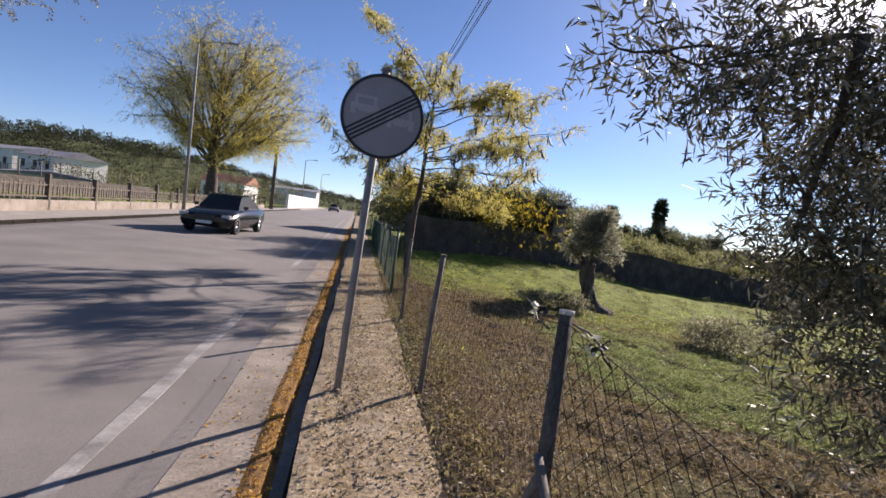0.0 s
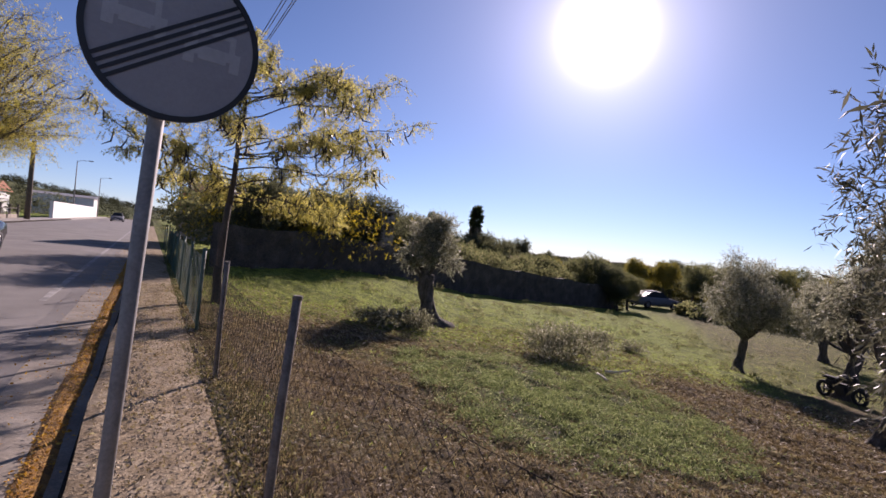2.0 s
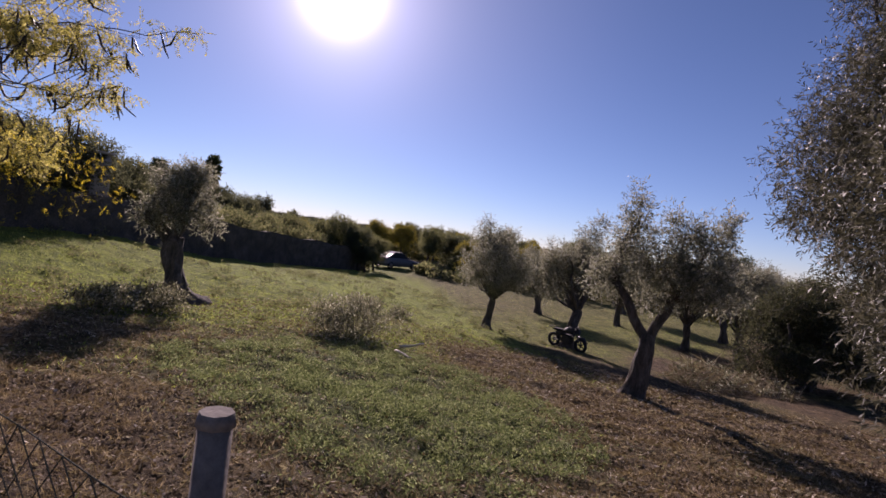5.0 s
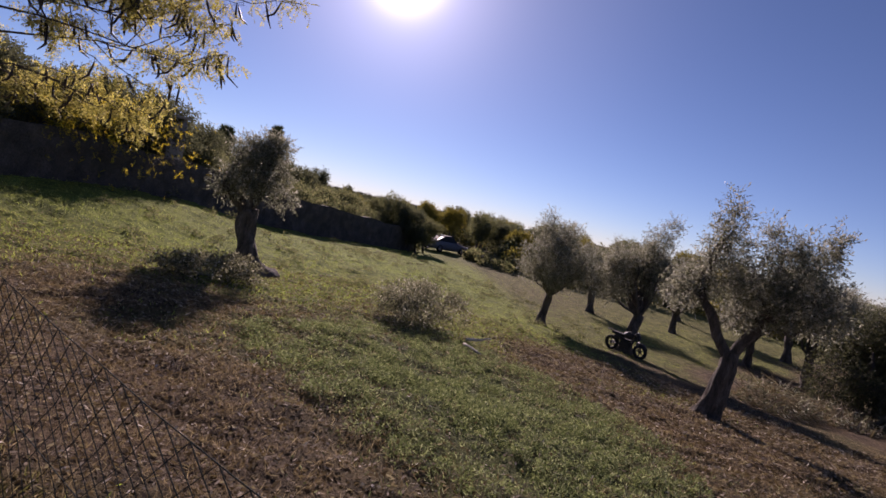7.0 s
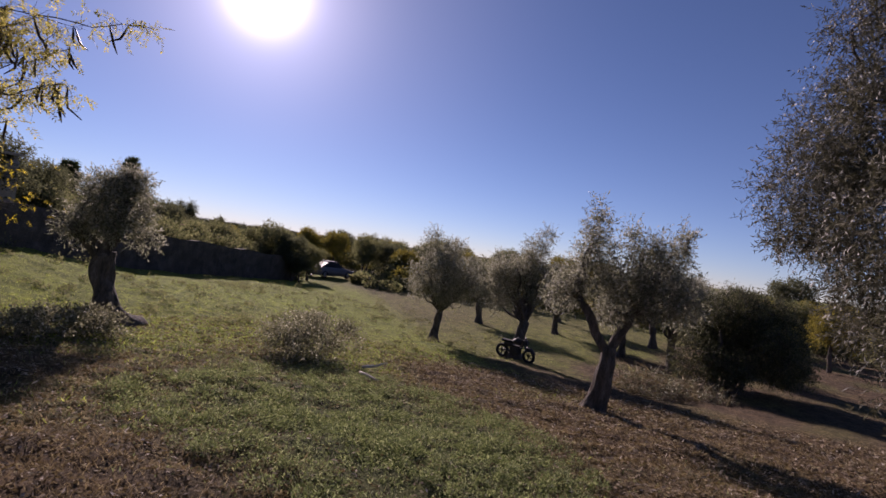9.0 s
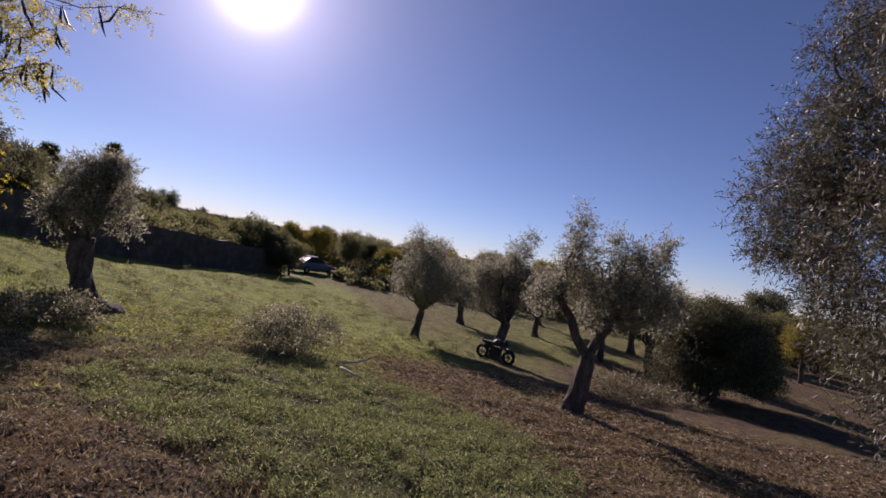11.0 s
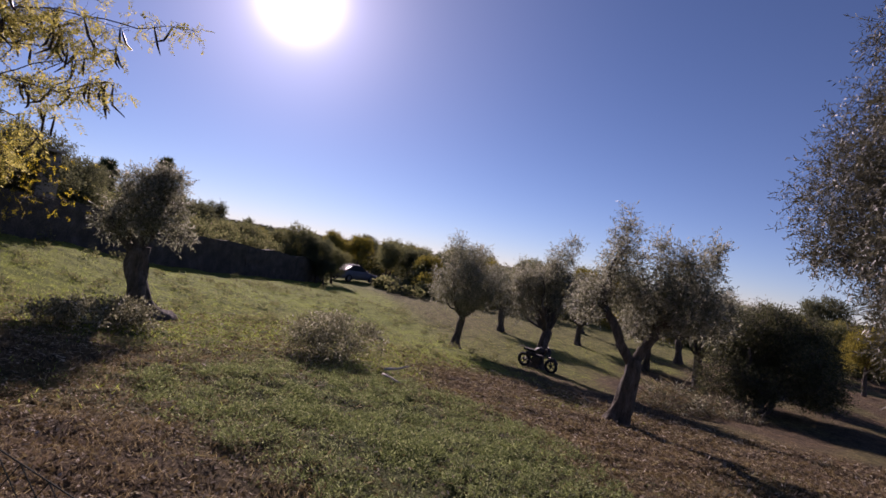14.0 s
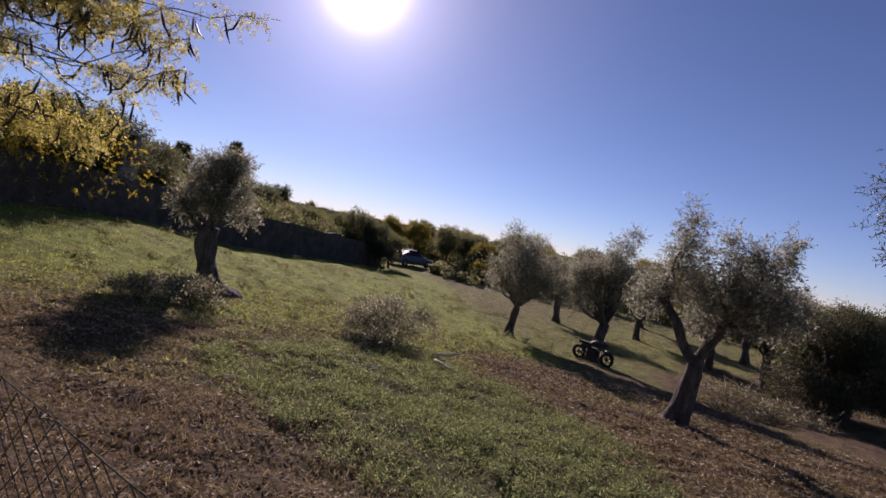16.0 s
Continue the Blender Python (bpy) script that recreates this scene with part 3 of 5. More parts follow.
blades("path_tufts", 60000, (0.14, 1.05), (-0.5, 16), lambda x, y: smooth01(0.25, 0.75, wobble(x * 3.1, y * 2.3, 1.3)) * (0.25 + 1.2 * smooth01(0.5, 0.95, x)) * 0.55, (0.012, 0.04), (0.004, 0.01), M_PATHTUFT, "short dry tufts growing through the earth footpath", 1.0)


def weed_quads(x, y, r, h, n, leaf=1.0):
    a = rng.uniform(0, 6.283, n)
    d = r * np.sqrt(rng.random(n))
    px, py = x + d * np.cos(a), y + d * np.sin(a)
    base = np.stack([px, py, gz(x, y) + h * rng.random(n) * (1 - 0.6 * d / r)], 1)
    way = unit_rows(np.stack([np.cos(a), np.sin(a), rng.normal(0.6, 0.5, n)], 1) + 0.5 * rng.normal(size=(n, 3)))
    return leaf_quads(base, way, leaf * rng.uniform(0.015, 0.045, n), leaf * rng.uniform(0.006, 0.014, n))


spots = [(6.0, 7.05, 0.14, 0.22), (4.4, 8.9, 0.22, 0.16), (4.6, 9.6, 0.3, 0.2), (5.6, 9.3, 0.28, 0.18), (4.2, 8.2, 0.25, 0.14), (6.9, 9.0, 0.3, 0.18), (5.2, 8.0, 0.3, 0.15), (4.6, 10.3, 0.2, 0.16), (7.6, 8.0, 0.22, 0.14)]
spots += [(random.uniform(2.4, 9.5), random.uniform(6.0, 11.8), random.uniform(0.09, 0.26), random.uniform(0.07, 0.19)) for _ in range(520)]
spots = [p for i, p in enumerate(spots) if i < 9 or cover(p[0], p[1])[0] > 0.3]
tagged(quads_mesh("weed_clumps", np.concatenate([weed_quads(*s, 220) for s in spots]), M_GRASSGREEN), "leafy green weed clumps growing in the turf", "weeds", kind="stuff")
tall = [(random.uniform(5, 26), random.uniform(11.5, 25), random.uniform(0.1, 0.25), random.uniform(0.1, 0.28)) for _ in range(170)]
tall += [(random.uniform(9, 28), random.uniform(17.5, 26), 0.22, 0.5) for _ in range(45)]
tagged(quads_mesh("tall_weeds", np.concatenate([weed_quads(*s, 90, 2.4) for s in tall]), M_FARGREEN), "tall dark weeds standing in the meadow", "weeds", kind="stuff")


# ---- sign ----
def road_sign():
    s = empty("road_sign", pose(0.25, 5.08, 0, 0, 2.4, 6))
    part("pole", tube([(0, 0, -0.3), (0, 0, 1.0), (0, 0, 2.60)], [0.031] * 3, 12), M_STEEL, s, "galvanised steel pole")
    c, R = Vector((0.02, -0.05, 2.235)), 0.323
    bm = bmesh.new()
    bmesh.ops.create_cone(bm, cap_ends=True, segments=72, radius1=R, radius2=R, depth=0.012, matrix=Matrix.Translation(c) @ pose(0, 0, 0, 90))
    face = part("sign_disc", bm, M_SIGN, s, "faded round sign face greyed for its shade")
    bm = bmesh.new()
    rings = []
    for rr, yy in ((R + 0.006, 0.008), (R + 0.006, -0.014), (R - 0.017, -0.014), (R - 0.017, -0.004)):
        rings.append([bm.verts.new(c + Vector((rr * math.cos(a), yy, rr * math.sin(a)))) for a in np.linspace(0, 2 * math.pi, 72, endpoint=False)])
    for a, b in zip(rings, rings[1:]):
        for k in range(72):
            bm.faces.new((a[k], a[(k + 1) % 72], b[(k + 1) % 72], b[k]))
    part("rim", bm, M_SIGNBLACK, s, "thin black rim")
    tilt = 36
    for o in (-0.045, -0.015, 0.015, 0.045):
        half = math.sqrt((R - 0.016) ** 2 - o * o)
        bm = box(-half, half, -0.0015, 0.0015, -0.0075, 0.0075)
        bmesh.ops.transform(bm, matrix=Matrix.Translation(c + Vector((0, -0.0085, 0))) @ pose(0, 0, 0, 0, -tilt, 0) @ pose(0, 0, o), verts=bm.verts)
        part("stripe", bm, M_SIGNBLACK, s, "black diagonal stripe")
    for sx, sz in ((-0.145, 0.055), (0.145, 0.0)):
        bm = bmesh.new()
        for x0, x1, z0, z1 in ((-0.11, 0.11, -0.028, 0.012), (-0.085, -0.062, 0.012, 0.062), (0.062, 0.085, 0.012, 0.062), (-0.085, 0.085, 0.062, 0.082), (-0.11, -0.07, -0.07, -0.028), (0.07, 0.11, -0.07, -0.028), (-0.055, 0.055, -0.045, -0.028)):
            add_box(bm, x0, x1, -0.001, 0.001, z0, z1)
        bmesh.ops.transform(bm, matrix=Matrix.Translation(c + Vector((sx, -0.0072, sz))), verts=bm.verts)
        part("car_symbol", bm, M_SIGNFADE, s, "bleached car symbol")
    part("bracket", box(-0.06, 0.06, -0.045, 0.04, 2.38, 2.42, 0.004), M_STEEL, s)
    part("bracket", box(-0.06, 0.06, -0.045, 0.04, 2.06, 2.10, 0.004), M_STEEL, s)
    part("pole_cap", box(-0.04, 0.04, -0.04, 0.04, 2.595, 2.62, 0.008), M_STEEL, s)
    tagged(s, "round faded traffic sign, greyed for shade, with black stripes on a pole", "road sign")


road_sign()

# ---- wire fence ----
FX = 1.02


def mesh_panel(parent, y0, y1, h, cell, wire, material, sag, bow, seed):
    """Chain-link netting between two posts, a little slack."""
    verts, faces = [], []

    def put(u, v):
        k = (u - y0) / (y1 - y0)
        s = math.sin(math.pi * k)
        top = h - sag * s + (0.13 * (1 - k) ** 2 if abs(y0 - 2.47) < 0.01 else 0.0) + (0.13 * k ** 2 if abs(y1 - 2.47) < 0.01 else 0.0)
        return Vector((FX + bow * s * math.sin(math.pi * min(v / h, 1)) + 0.012 * noise.noise(Vector((u * 3, v * 3, seed))), u, 0.03 + v / h * (top - 0.03) + 0.008 * noise.noise(Vector((u * 5, v * 4, seed + 9)))))

    def run(pts):
        q = [Vector((wire, 0, 0)), Vector((-wire * 0.5, 0, wire * 0.87)), Vector((-wire * 0.5, 0, -wire * 0.87))]
        k0 = len(verts)
        for p in pts:
            verts.extend([tuple(p + a) for a in q])
        for i in range(len(pts) - 1):
            a = k0 + 3 * i
            for j in range(3):
                faces.append((a + j, a + (j + 1) % 3, a + 3 + (j + 1) % 3, a + 3 + j))

    L = y1 - y0
    m = int((L + h) / cell)
    for i in range(m + 1):
        c = y0 - h + i * cell
        for sgn in (1, -1):
            lo = max(0.0, (y0 - c)) if sgn == 1 else max(0.0, c + h - y1)
            hi = min(h, y1 - c) if sgn == 1 else min(h, c + h - y0)
            if hi - lo < 0.02:
                continue
            steps = max(2, int((hi - lo) / 0.22))
            run([put(c + v if sgn == 1 else c + h - v, v) for v in np.linspace(lo, hi, steps + 1)])
    for v in (0.01, 0.55, 1.0):
        run([put(y0 + L * k / 10, h * v) for k in range(11)])
    o = raw("netting", verts, faces, material, parent)
    o["label"] = "slack diamond wire netting"


def fence_line():
    f = empty("wire_fence")
    tagged(f, "old slack chain-link fence on thin posts beside the footpath", "fence")
    ys = [-3.3, -0.4, 2.47, 5.3, 8.1, 10.5, 12.8, 15.2, 17.6, 20.0, 22.5, 25.0, 28.0, 31.0]
    first = None
    for i, y in enumerate(ys):
        if abs(y - 2.47) < 0.01:
            p = part("corner_post", tube([(FX - 0.06, y - 0.02, -0.3), (FX + 0.0, y + 0.08, 0.6), (FX + 0.06, y + 0.2, 1.2)], [0.031, 0.03, 0.028], 9, 0.14), M_TIMBER, f, "thick dark round timber post")
            part("post_cap", tube([(FX + 0.06, y + 0.2, 1.195), (FX + 0.061, y + 0.202, 1.213)], [0.03, 0.029], 10), M_SAWN, p, "pale sawn post top")
            part("brace", tube([(FX - 0.05, y + 0.03, 0.72), (FX - 0.01, y - 0.75, -0.05)], [0.018, 0.018], 8), M_POST, f)
            part("brace", tube([(FX - 0.05, y - 0.03, 0.70), (FX + 0.02, y + 0.6, -0.05)], [0.016, 0.016], 8), M_POST, f)
            continue
        mat = M_GREENPOST if y > 9 else M_POST
        foot, tall = ((-0.08, -0.13), 1.17) if y == 5.3 else ((0.0, 0.0), 1.13)
        bm = tube([(FX + foot[0] * 1.2, y + foot[1] * 1.2, -0.3), (FX + foot[0] * 0.5, y + foot[1] * 0.5, 0.6), (FX + 0.01, y, tall)], [0.024] * 3, 8)
        add_tube(bm, [(FX + 0.01, y, tall - 0.005), (FX + 0.01, y, tall + 0.015)], [0.028, 0.024], 8)
        part("post", bm, mat, f)
    for i in range(len(ys) - 1):
        far = ys[i] > 9
        if ys[i] > 24:
            continue
        loose = ys[i] == 5.3 or ys[i] == 2.47
        mesh_panel(f, ys[i], ys[i + 1], 1.0 if ys[i] == 5.3 else 1.06, 0.1 if not far else 0.085, (0.0012 if ys[i] == 2.47 else 0.0017) if not far else 0.0025, M_WIRE if ys[i] < 5 else (M_GREENWIRE_DARK if not far else M_GREENWIRE), 0.03, 0.06 if loose else 0.03, i)


fence_line()


def fence_vine(y, z, seed):
    """A scrap of climbing weed in the netting: lit leaves coloured pale, shaded ones black."""
    r = random.Random(seed)
    v = empty("fence_vine", pose(FX, y, z))
    part("stem", tube(bent((0.01, -0.12, -0.04), (0.0, 0.16, 0.03), 6, 0.2, seed), [0.004] * 7, 5), M_SHADELEAF, v)
    for i in range(13):
        dark = i % 2
        bm = bmesh.new()
        l, w = r.uniform(0.03, 0.045), r.uniform(0.018, 0.026)
        pts = [(-l / 2, 0, 0), (-l / 5, w / 2, 0.004), (l / 4, w / 2.3, 0.003), (l / 2, 0, -0.004), (l / 4, -w / 2.3, 0.003), (-l / 5, -w / 2, 0.004)]
        top = [bm.verts.new((a, b, c + 0.001)) for a, b, c in pts]
        low = [bm.verts.new((a, b, c - 0.001)) for a, b, c in pts]
        bm.faces.new(top)
        bm.faces.new(low[::-1])
        for k in range(6):
            bm.faces.new((top[k], low[k], low[(k + 1) % 6], top[(k + 1) % 6]))
        m = Matrix.Translation((r.uniform(-0.02, 0.02), r.uniform(-0.055, 0.055), r.uniform(-0.035, 0.035))) @ pose(0, 0, 0, r.uniform(-40, 40), r.uniform(-40, 40), r.uniform(0, 360))
        bmesh.ops.transform(bm, matrix=m, verts=bm.verts)
        part("leaf", bm, M_SHADELEAF if dark else M_LITLEAF, v, "withered leaf coloured black for its shade" if dark else "leaf coloured pale for the sun on it")
    tagged(v, "small climbing weed with pale lit and black shaded leaves in the wire netting", "vine")


fence_vine(2.82, 1.17, 3)
fence_vine(2.31, 1.17, 5)


# ---- trees ----
def leaf_part(tree, quads, material, name="crown"):
    o = quads_mesh(name, quads, material, tree)
    return o


def limb_to(tree, a, b, r0, r1, seed, material, amount=0.18, n=6, sides=7):
    pts = bent(a, b, n, amount, seed)
    rad = [r0 + (r1 - r0) * (i / n) for i in range(n + 1)]
    part("limb", tube(pts, rad, sides, 0.25, seed), material, tree)
    return pts


def twig_mesh(tree, pos, way, length, r, material, step=1):
    """Fine twigs as thin three-sided sticks."""
    verts, faces = [], []
    for p, w in zip(pos[::step], way[::step]):
        k = len(verts)
        s = unit_rows(np.cross(w, rng.normal(size=3))[None])[0]
        t = np.cross(w, s)
        b, e = p - w * length * 0.6, p + w * length
        for a in (0, 2.09, 4.19):
            verts.append(tuple(b + r * (s * math.cos(a) + t * math.sin(a))))
        verts.append(tuple(e))
        faces += [(k, k + 1, k + 3), (k + 1, k + 2, k + 3), (k + 2, k, k + 3)]
    tagged(raw("brushwood", verts, faces, material, tree), kind="stuff")


def olive(name_label, x, y, lean, height, trunk_r, fork, clumps, twigs, leaf, seed, base_flare=1.9, material=None, bark=None, per=9, limb_r=0.4, extra=None, heavy=(), group="olive trees in the field"):
    """An old olive: knotted flared trunk, a few limbs, clumps of small grey leaves. Clumps are relative to the foot."""
    t = empty("olive_tree", pose(x, y, gz(x, y)))
    bark = bark or M_BARK
    lx, ly = lean
    pts, rad = [], []
    for i in range(19):
        k = i / 18
        pts.append((lx * k + 0.05 * math.sin(k * 5 + seed), ly * k + 0.04 * math.cos(k * 4 + seed), -0.25 + (fork + 0.25) * k))
        rad.append(trunk_r * (1 + (base_flare - 1) * math.exp(-max(0, (fork + 0.25) * k - 0.2) / 0.24)) * (1 - 0.1 * k))
    bm = tube(pts, rad, 28, 0.5, seed, 0.1)
    part("trunk", bm, bark, t, "gnarled grey trunk")
    top = Vector(pts[-1])
    starts = [top]
    for i, e in enumerate(heavy):
        e = Vector(e)
        line = bent(top - Vector((0, 0, 0.12)), e, 6, 0.1, seed + 40 + i)
        part("limb", tube(line, list(np.linspace(trunk_r * 0.72, trunk_r * 0.42, 7)), 14, 0.3, seed + i, 0.06), bark, t, "thick forked limb")
        starts.append(e)
    for i, c in enumerate(clumps):
        v = Vector(c[:3])
        top = min(starts, key=lambda s: (s - v).length) if heavy else top
        root, thick = top - Vector((0, 0, 0.1)), 1.0
        if (v - top).length > 2.4:
            closer = [Vector(o[:3]) for o in clumps if (Vector(o[:3]) - top).length < (v - top).length - 0.3]
            if closer:
                root, thick = min(closer, key=lambda o: (o - v).length), 0.16
        slim = 0.5 if c[3] < 0.3 and len(clumps) > 30 else 1.0
        limb_to(t, root, v, trunk_r * limb_r * thick * slim, trunk_r * 0.07 * slim * slim, seed + i * 1.7, bark)
    rr = random.Random(int(seed * 10))
    sprigs = []
    for c in clumps:
        if len(clumps) < 30:
            for _ in range(3):
                a = rr.uniform(0, 6.283)
                sprigs.append((c[0] + c[3] * 0.8 * math.cos(a), c[1] + c[4] * 0.8 * math.sin(a), c[2] + c[5] * rr.uniform(0.5, 1.25), 0.1, 0.1, 0.28))
    q, pos, way = twig_leaves(clumps + sprigs, twigs, per, leaf, leaf * (0.24 if len(clumps) < 40 else 0.19), leaf * 3.5, 0.1, 0.3 if len(clumps) < 40 else 0.55)
    if extra:
        q2, _, _ = twig_leaves(clumps[-extra[0]:], extra[1], per, leaf, leaf * 0.18, leaf * 4, 0.4, 0.2)
        q = np.concatenate([q, q2])
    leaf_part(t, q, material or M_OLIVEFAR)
    twig_mesh(t, pos, way, leaf * 4.0, leaf * 0.05, bark, 3)
    tagged(t, name_label, "tree", group=group)
    return t


def around(cx, cy, cz, rx, ry, rz, n, seed, size=0.55):
    """Uneven clumps that fill an egg-shaped crown."""
    r = random.Random(seed)
    out = [(cx, cy, cz, rx * 0.62, ry * 0.62, rz * 0.62)]
    for i in range(n):
        a, e = r.uniform(0, 6.283), r.uniform(-0.8, 1.2)
        k = r.uniform(0.55, 0.92)
        s = size * r.uniform(0.6, 1.1)
        out.append((cx + rx * k * math.cos(a) * math.cos(e), cy + ry * k * math.sin(a) * math.cos(e), cz + rz * k * math.sin(e), rx * s, ry * s, rz * s))
    return out


# olive with the leaning trunk near the stone wall
olive("old olive tree with a thick leaning dark trunk on the meadow", 7.55, 15.75, (-0.25, 0.2), 4, 0.21, 1.4,
      around(-0.25, 0.1, 2.3, 0.78, 0.78, 0.74, 26, 3, 0.3) + [(-0.7, 0.5, 1.9, 0.26, 0.26, 0.3), (-0.6, 0.42, 1.7, 0.2, 0.2, 0.2), (0.32, -0.25, 1.8, 0.26, 0.26, 0.28), (0.05, -0.1, 2.85, 0.35, 0.35, 0.26)], 2000, 0.078, 3.0, 2.5, heavy=((-0.7, 0.5, 1.9), (0.0, 0.1, 2.1)))
# forked olive
olive("forked olive tree with two thick limbs and a grey-green crown", 12.15, 6.85, (0.1, -0.15), 4.6, 0.165, 1.3,
      [(0, 0.45, 2.74, 0.6, 0.6, 0.57), (0, 0.9, 2.32, 0.4, 0.4, 0.4), (0.1, 0.3, 3.75, 0.2, 0.2, 0.44), (0.05, 0.45, 3.33, 0.3, 0.3, 0.35), (0, -0.3, 2.74, 0.65, 0.55, 0.57), (0.2, -0.85, 2.95, 0.75, 0.7, 0.66), (-0.2, -1.1, 2.49, 0.55, 0.55, 0.48), (0.3, -1.1, 3.37, 0.35, 0.35, 0.35), (0, -0.6, 3.46, 0.35, 0.35, 0.26), (0.2, -0.2, 2.07, 0.45, 0.45, 0.26), (0.1, -1.45, 2.32, 0.4, 0.4, 0.4)], 3000, 0.085, 7.0, 2.1, heavy=((-0.15, 0.62, 2.4), (0.2, -0.55, 2.2)))
# rounder olive further off
olive("small round olive tree with a slim trunk in the field", 19.4, 13.95, (0.15, 0.0), 4.2, 0.13, 1.3,
      around(0.1, 0.0, 2.8, 1.7, 1.7, 1.65, 30, 9, 0.28), 4200, 0.085, 11.0, 2.3)
# olive behind the motorcycle
olive("crooked olive tree with a parked motorcycle under it", 19.8, 10.9, (0.3, -0.3), 4.2, 0.19, 1.4,
      around(0.2, -0.1, 2.9, 1.3, 1.3, 1.2, 20, 12, 0.32) + [(0.3, -0.7, 4.35, 0.3, 0.3, 0.55), (0.2, -0.35, 4.0, 0.45, 0.45, 0.5), (-0.4, 0.9, 2.2, 0.6, 0.6, 0.6), (-0.2, 0.6, 3.0, 0.6, 0.6, 0.6)], 3600, 0.088, 15.0, 1.8)
# further olives
for x, y, s, sd in ((29, 15.6, 1.0, 21), (31, 11.6, 0.9, 23), (27, 7.6, 1.0, 25), (33, 6.5, 1.1, 27), (38, 13, 1.1, 29), (29.5, 3.8, 1.05, 31), (25.8, 5.4, 1.12, 35)):
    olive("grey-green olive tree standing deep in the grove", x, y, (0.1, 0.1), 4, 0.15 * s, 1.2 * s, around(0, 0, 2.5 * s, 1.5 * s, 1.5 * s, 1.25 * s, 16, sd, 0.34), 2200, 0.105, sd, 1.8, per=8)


def near_olive():
    """The big olive beside the fence, whose branches hang over it and nearly reach the ground."""
    x, y = 6.3, 1.9
    clumps = around(0, 0, 2.9, 2.5, 2.5, 2.1, 20, 41, 0.4)
    near = [(1.12, 2.72, 2.24, 0.1, 0.08, 0.1), (1.27, 2.7, 2.22, 0.15, 0.12, 0.15), (1.48, 2.68, 2.2, 0.24, 0.16, 0.22), (1.7, 2.72, 2.28, 0.26, 0.22, 0.24), (2.15, 2.8, 1.7, 0.25, 0.25, 0.4), (2.0, 2.75, 2.2, 0.26, 0.22, 0.26), (1.9, 2.4, 2.3, 0.4, 0.4, 0.5), (2.5, 2.7, 1.3, 0.5, 0.45, 0.75), (2.7, 2.6, 1.9, 0.8, 0.8, 0.8), (2.6, 2.3, 3.0, 0.9, 0.8, 0.6), (3.4, 2.4, 1.2, 0.9, 0.9, 0.8),
            (4.0, 2.9, 1.5, 0.9, 0.8, 1.0), (4.3, 3.0, 2.8, 0.9, 0.8, 0.9), (5.2, 3.4, 1.3, 1.0, 0.8, 1.0), (5.0, 3.4, 2.4, 0.9, 0.9, 0.9), (6.2, 3.7, 2.1, 0.9, 0.8, 0.9), (5.6, 2.9, 0.9, 0.9, 0.7, 0.8), (3.6, 1.4, 2.6, 1.0, 1.0, 1.0), (5.5, 3.4, 3.8, 0.9, 0.9, 0.8), (4.2, 2.6, 0.5, 0.8, 0.7, 0.5), (7.2, 3.3, 4.4, 0.8, 0.7, 0.8), (7.0, 3.7, 3.3, 0.8, 0.7, 0.8), (6.6, 3.2, 5.2, 0.9, 0.8, 0.7), (7.6, 4.2, 2.7, 0.9, 0.7, 0.8), (7.8, 4.0, 3.4, 0.9, 0.7, 0.9), (7.6, 3.6, 5.1, 0.8, 0.6, 0.8), (7.4, 4.05, 2.5, 0.5, 0.4, 0.5), (7.4, 4.4, 2.2, 0.3, 0.25, 0.25), (6.9, 3.95, 1.95, 0.5, 0.35, 0.4), (7.3, 3.9, 3.0, 0.5, 0.35, 0.35), (7.35, 4.0, 3.9, 0.4, 0.3, 0.3), (7.4, 4.15, 4.5, 0.35, 0.3, 0.35), (6.8, 3.85, 1.4, 0.45, 0.3, 0.4), (3.75, 3.9, 2.45, 0.2, 0.14, 0.3), (3.75, 3.95, 1.95, 0.22, 0.15, 0.3), (3.9, 3.85, 1.35, 0.22, 0.16, 0.35), (4.2, 3.75, 2.1, 0.45, 0.3, 0.7), (4.3, 3.7, 1.0, 0.45, 0.3, 0.5)]
    foot = gz(x, y)
    clumps += [(a - x, b - y, c - foot, p, q, r) for a, b, c, p, q, r in near]
    olive("large olive tree hanging over the wire fence with dense narrow leaves", x, y, (0.15, -0.1), 4.6, 0.27, 1.1, clumps, 22000, 0.062, 33.0, 1.7, per=12, limb_r=0.28, extra=(len(near), 11500), material=M_OLIVE)


near_olive()


def dark_bush():
    b = empty("overgrown_bush", pose(22.6, 3.5, gz(22.6, 3.5)))
    cl = around(0.2, -0.4, 1.75, 2.1, 2.1, 1.75, 26, 51, 0.36) + [(1.2, -1.9, 1.1, 1.1, 1.1, 0.9), (-0.8, 1.2, 1.1, 1.0, 1.0, 1.1), (0.3, -0.2, 3.3, 0.8, 0.8, 0.5)]
    q, pos, way = twig_leaves(cl, 13000, 8, 0.075, 0.03, 0.35, 0.1, 0.35)
    leaf_part(b, q, M_OLIVEDARK, "foliage")
    for i in range(5):
        part("stem", tube(bent((0.3 * math.cos(i), 0.3 * math.sin(i), -0.2), (1.0 * math.cos(i * 1.3), 1.0 * math.sin(i * 1.3), 2.2), 5, 0.15, i), [0.12, 0.1, 0.09, 0.07, 0.05, 0.03], 7), M_DARKBARK, b)
    twig_mesh(b, pos, way, 0.35, 0.008, M_DARKBARK, 3)
    tagged(b, "dense dark overgrown bush with brambles in the grove", "bush")


dark_bush()


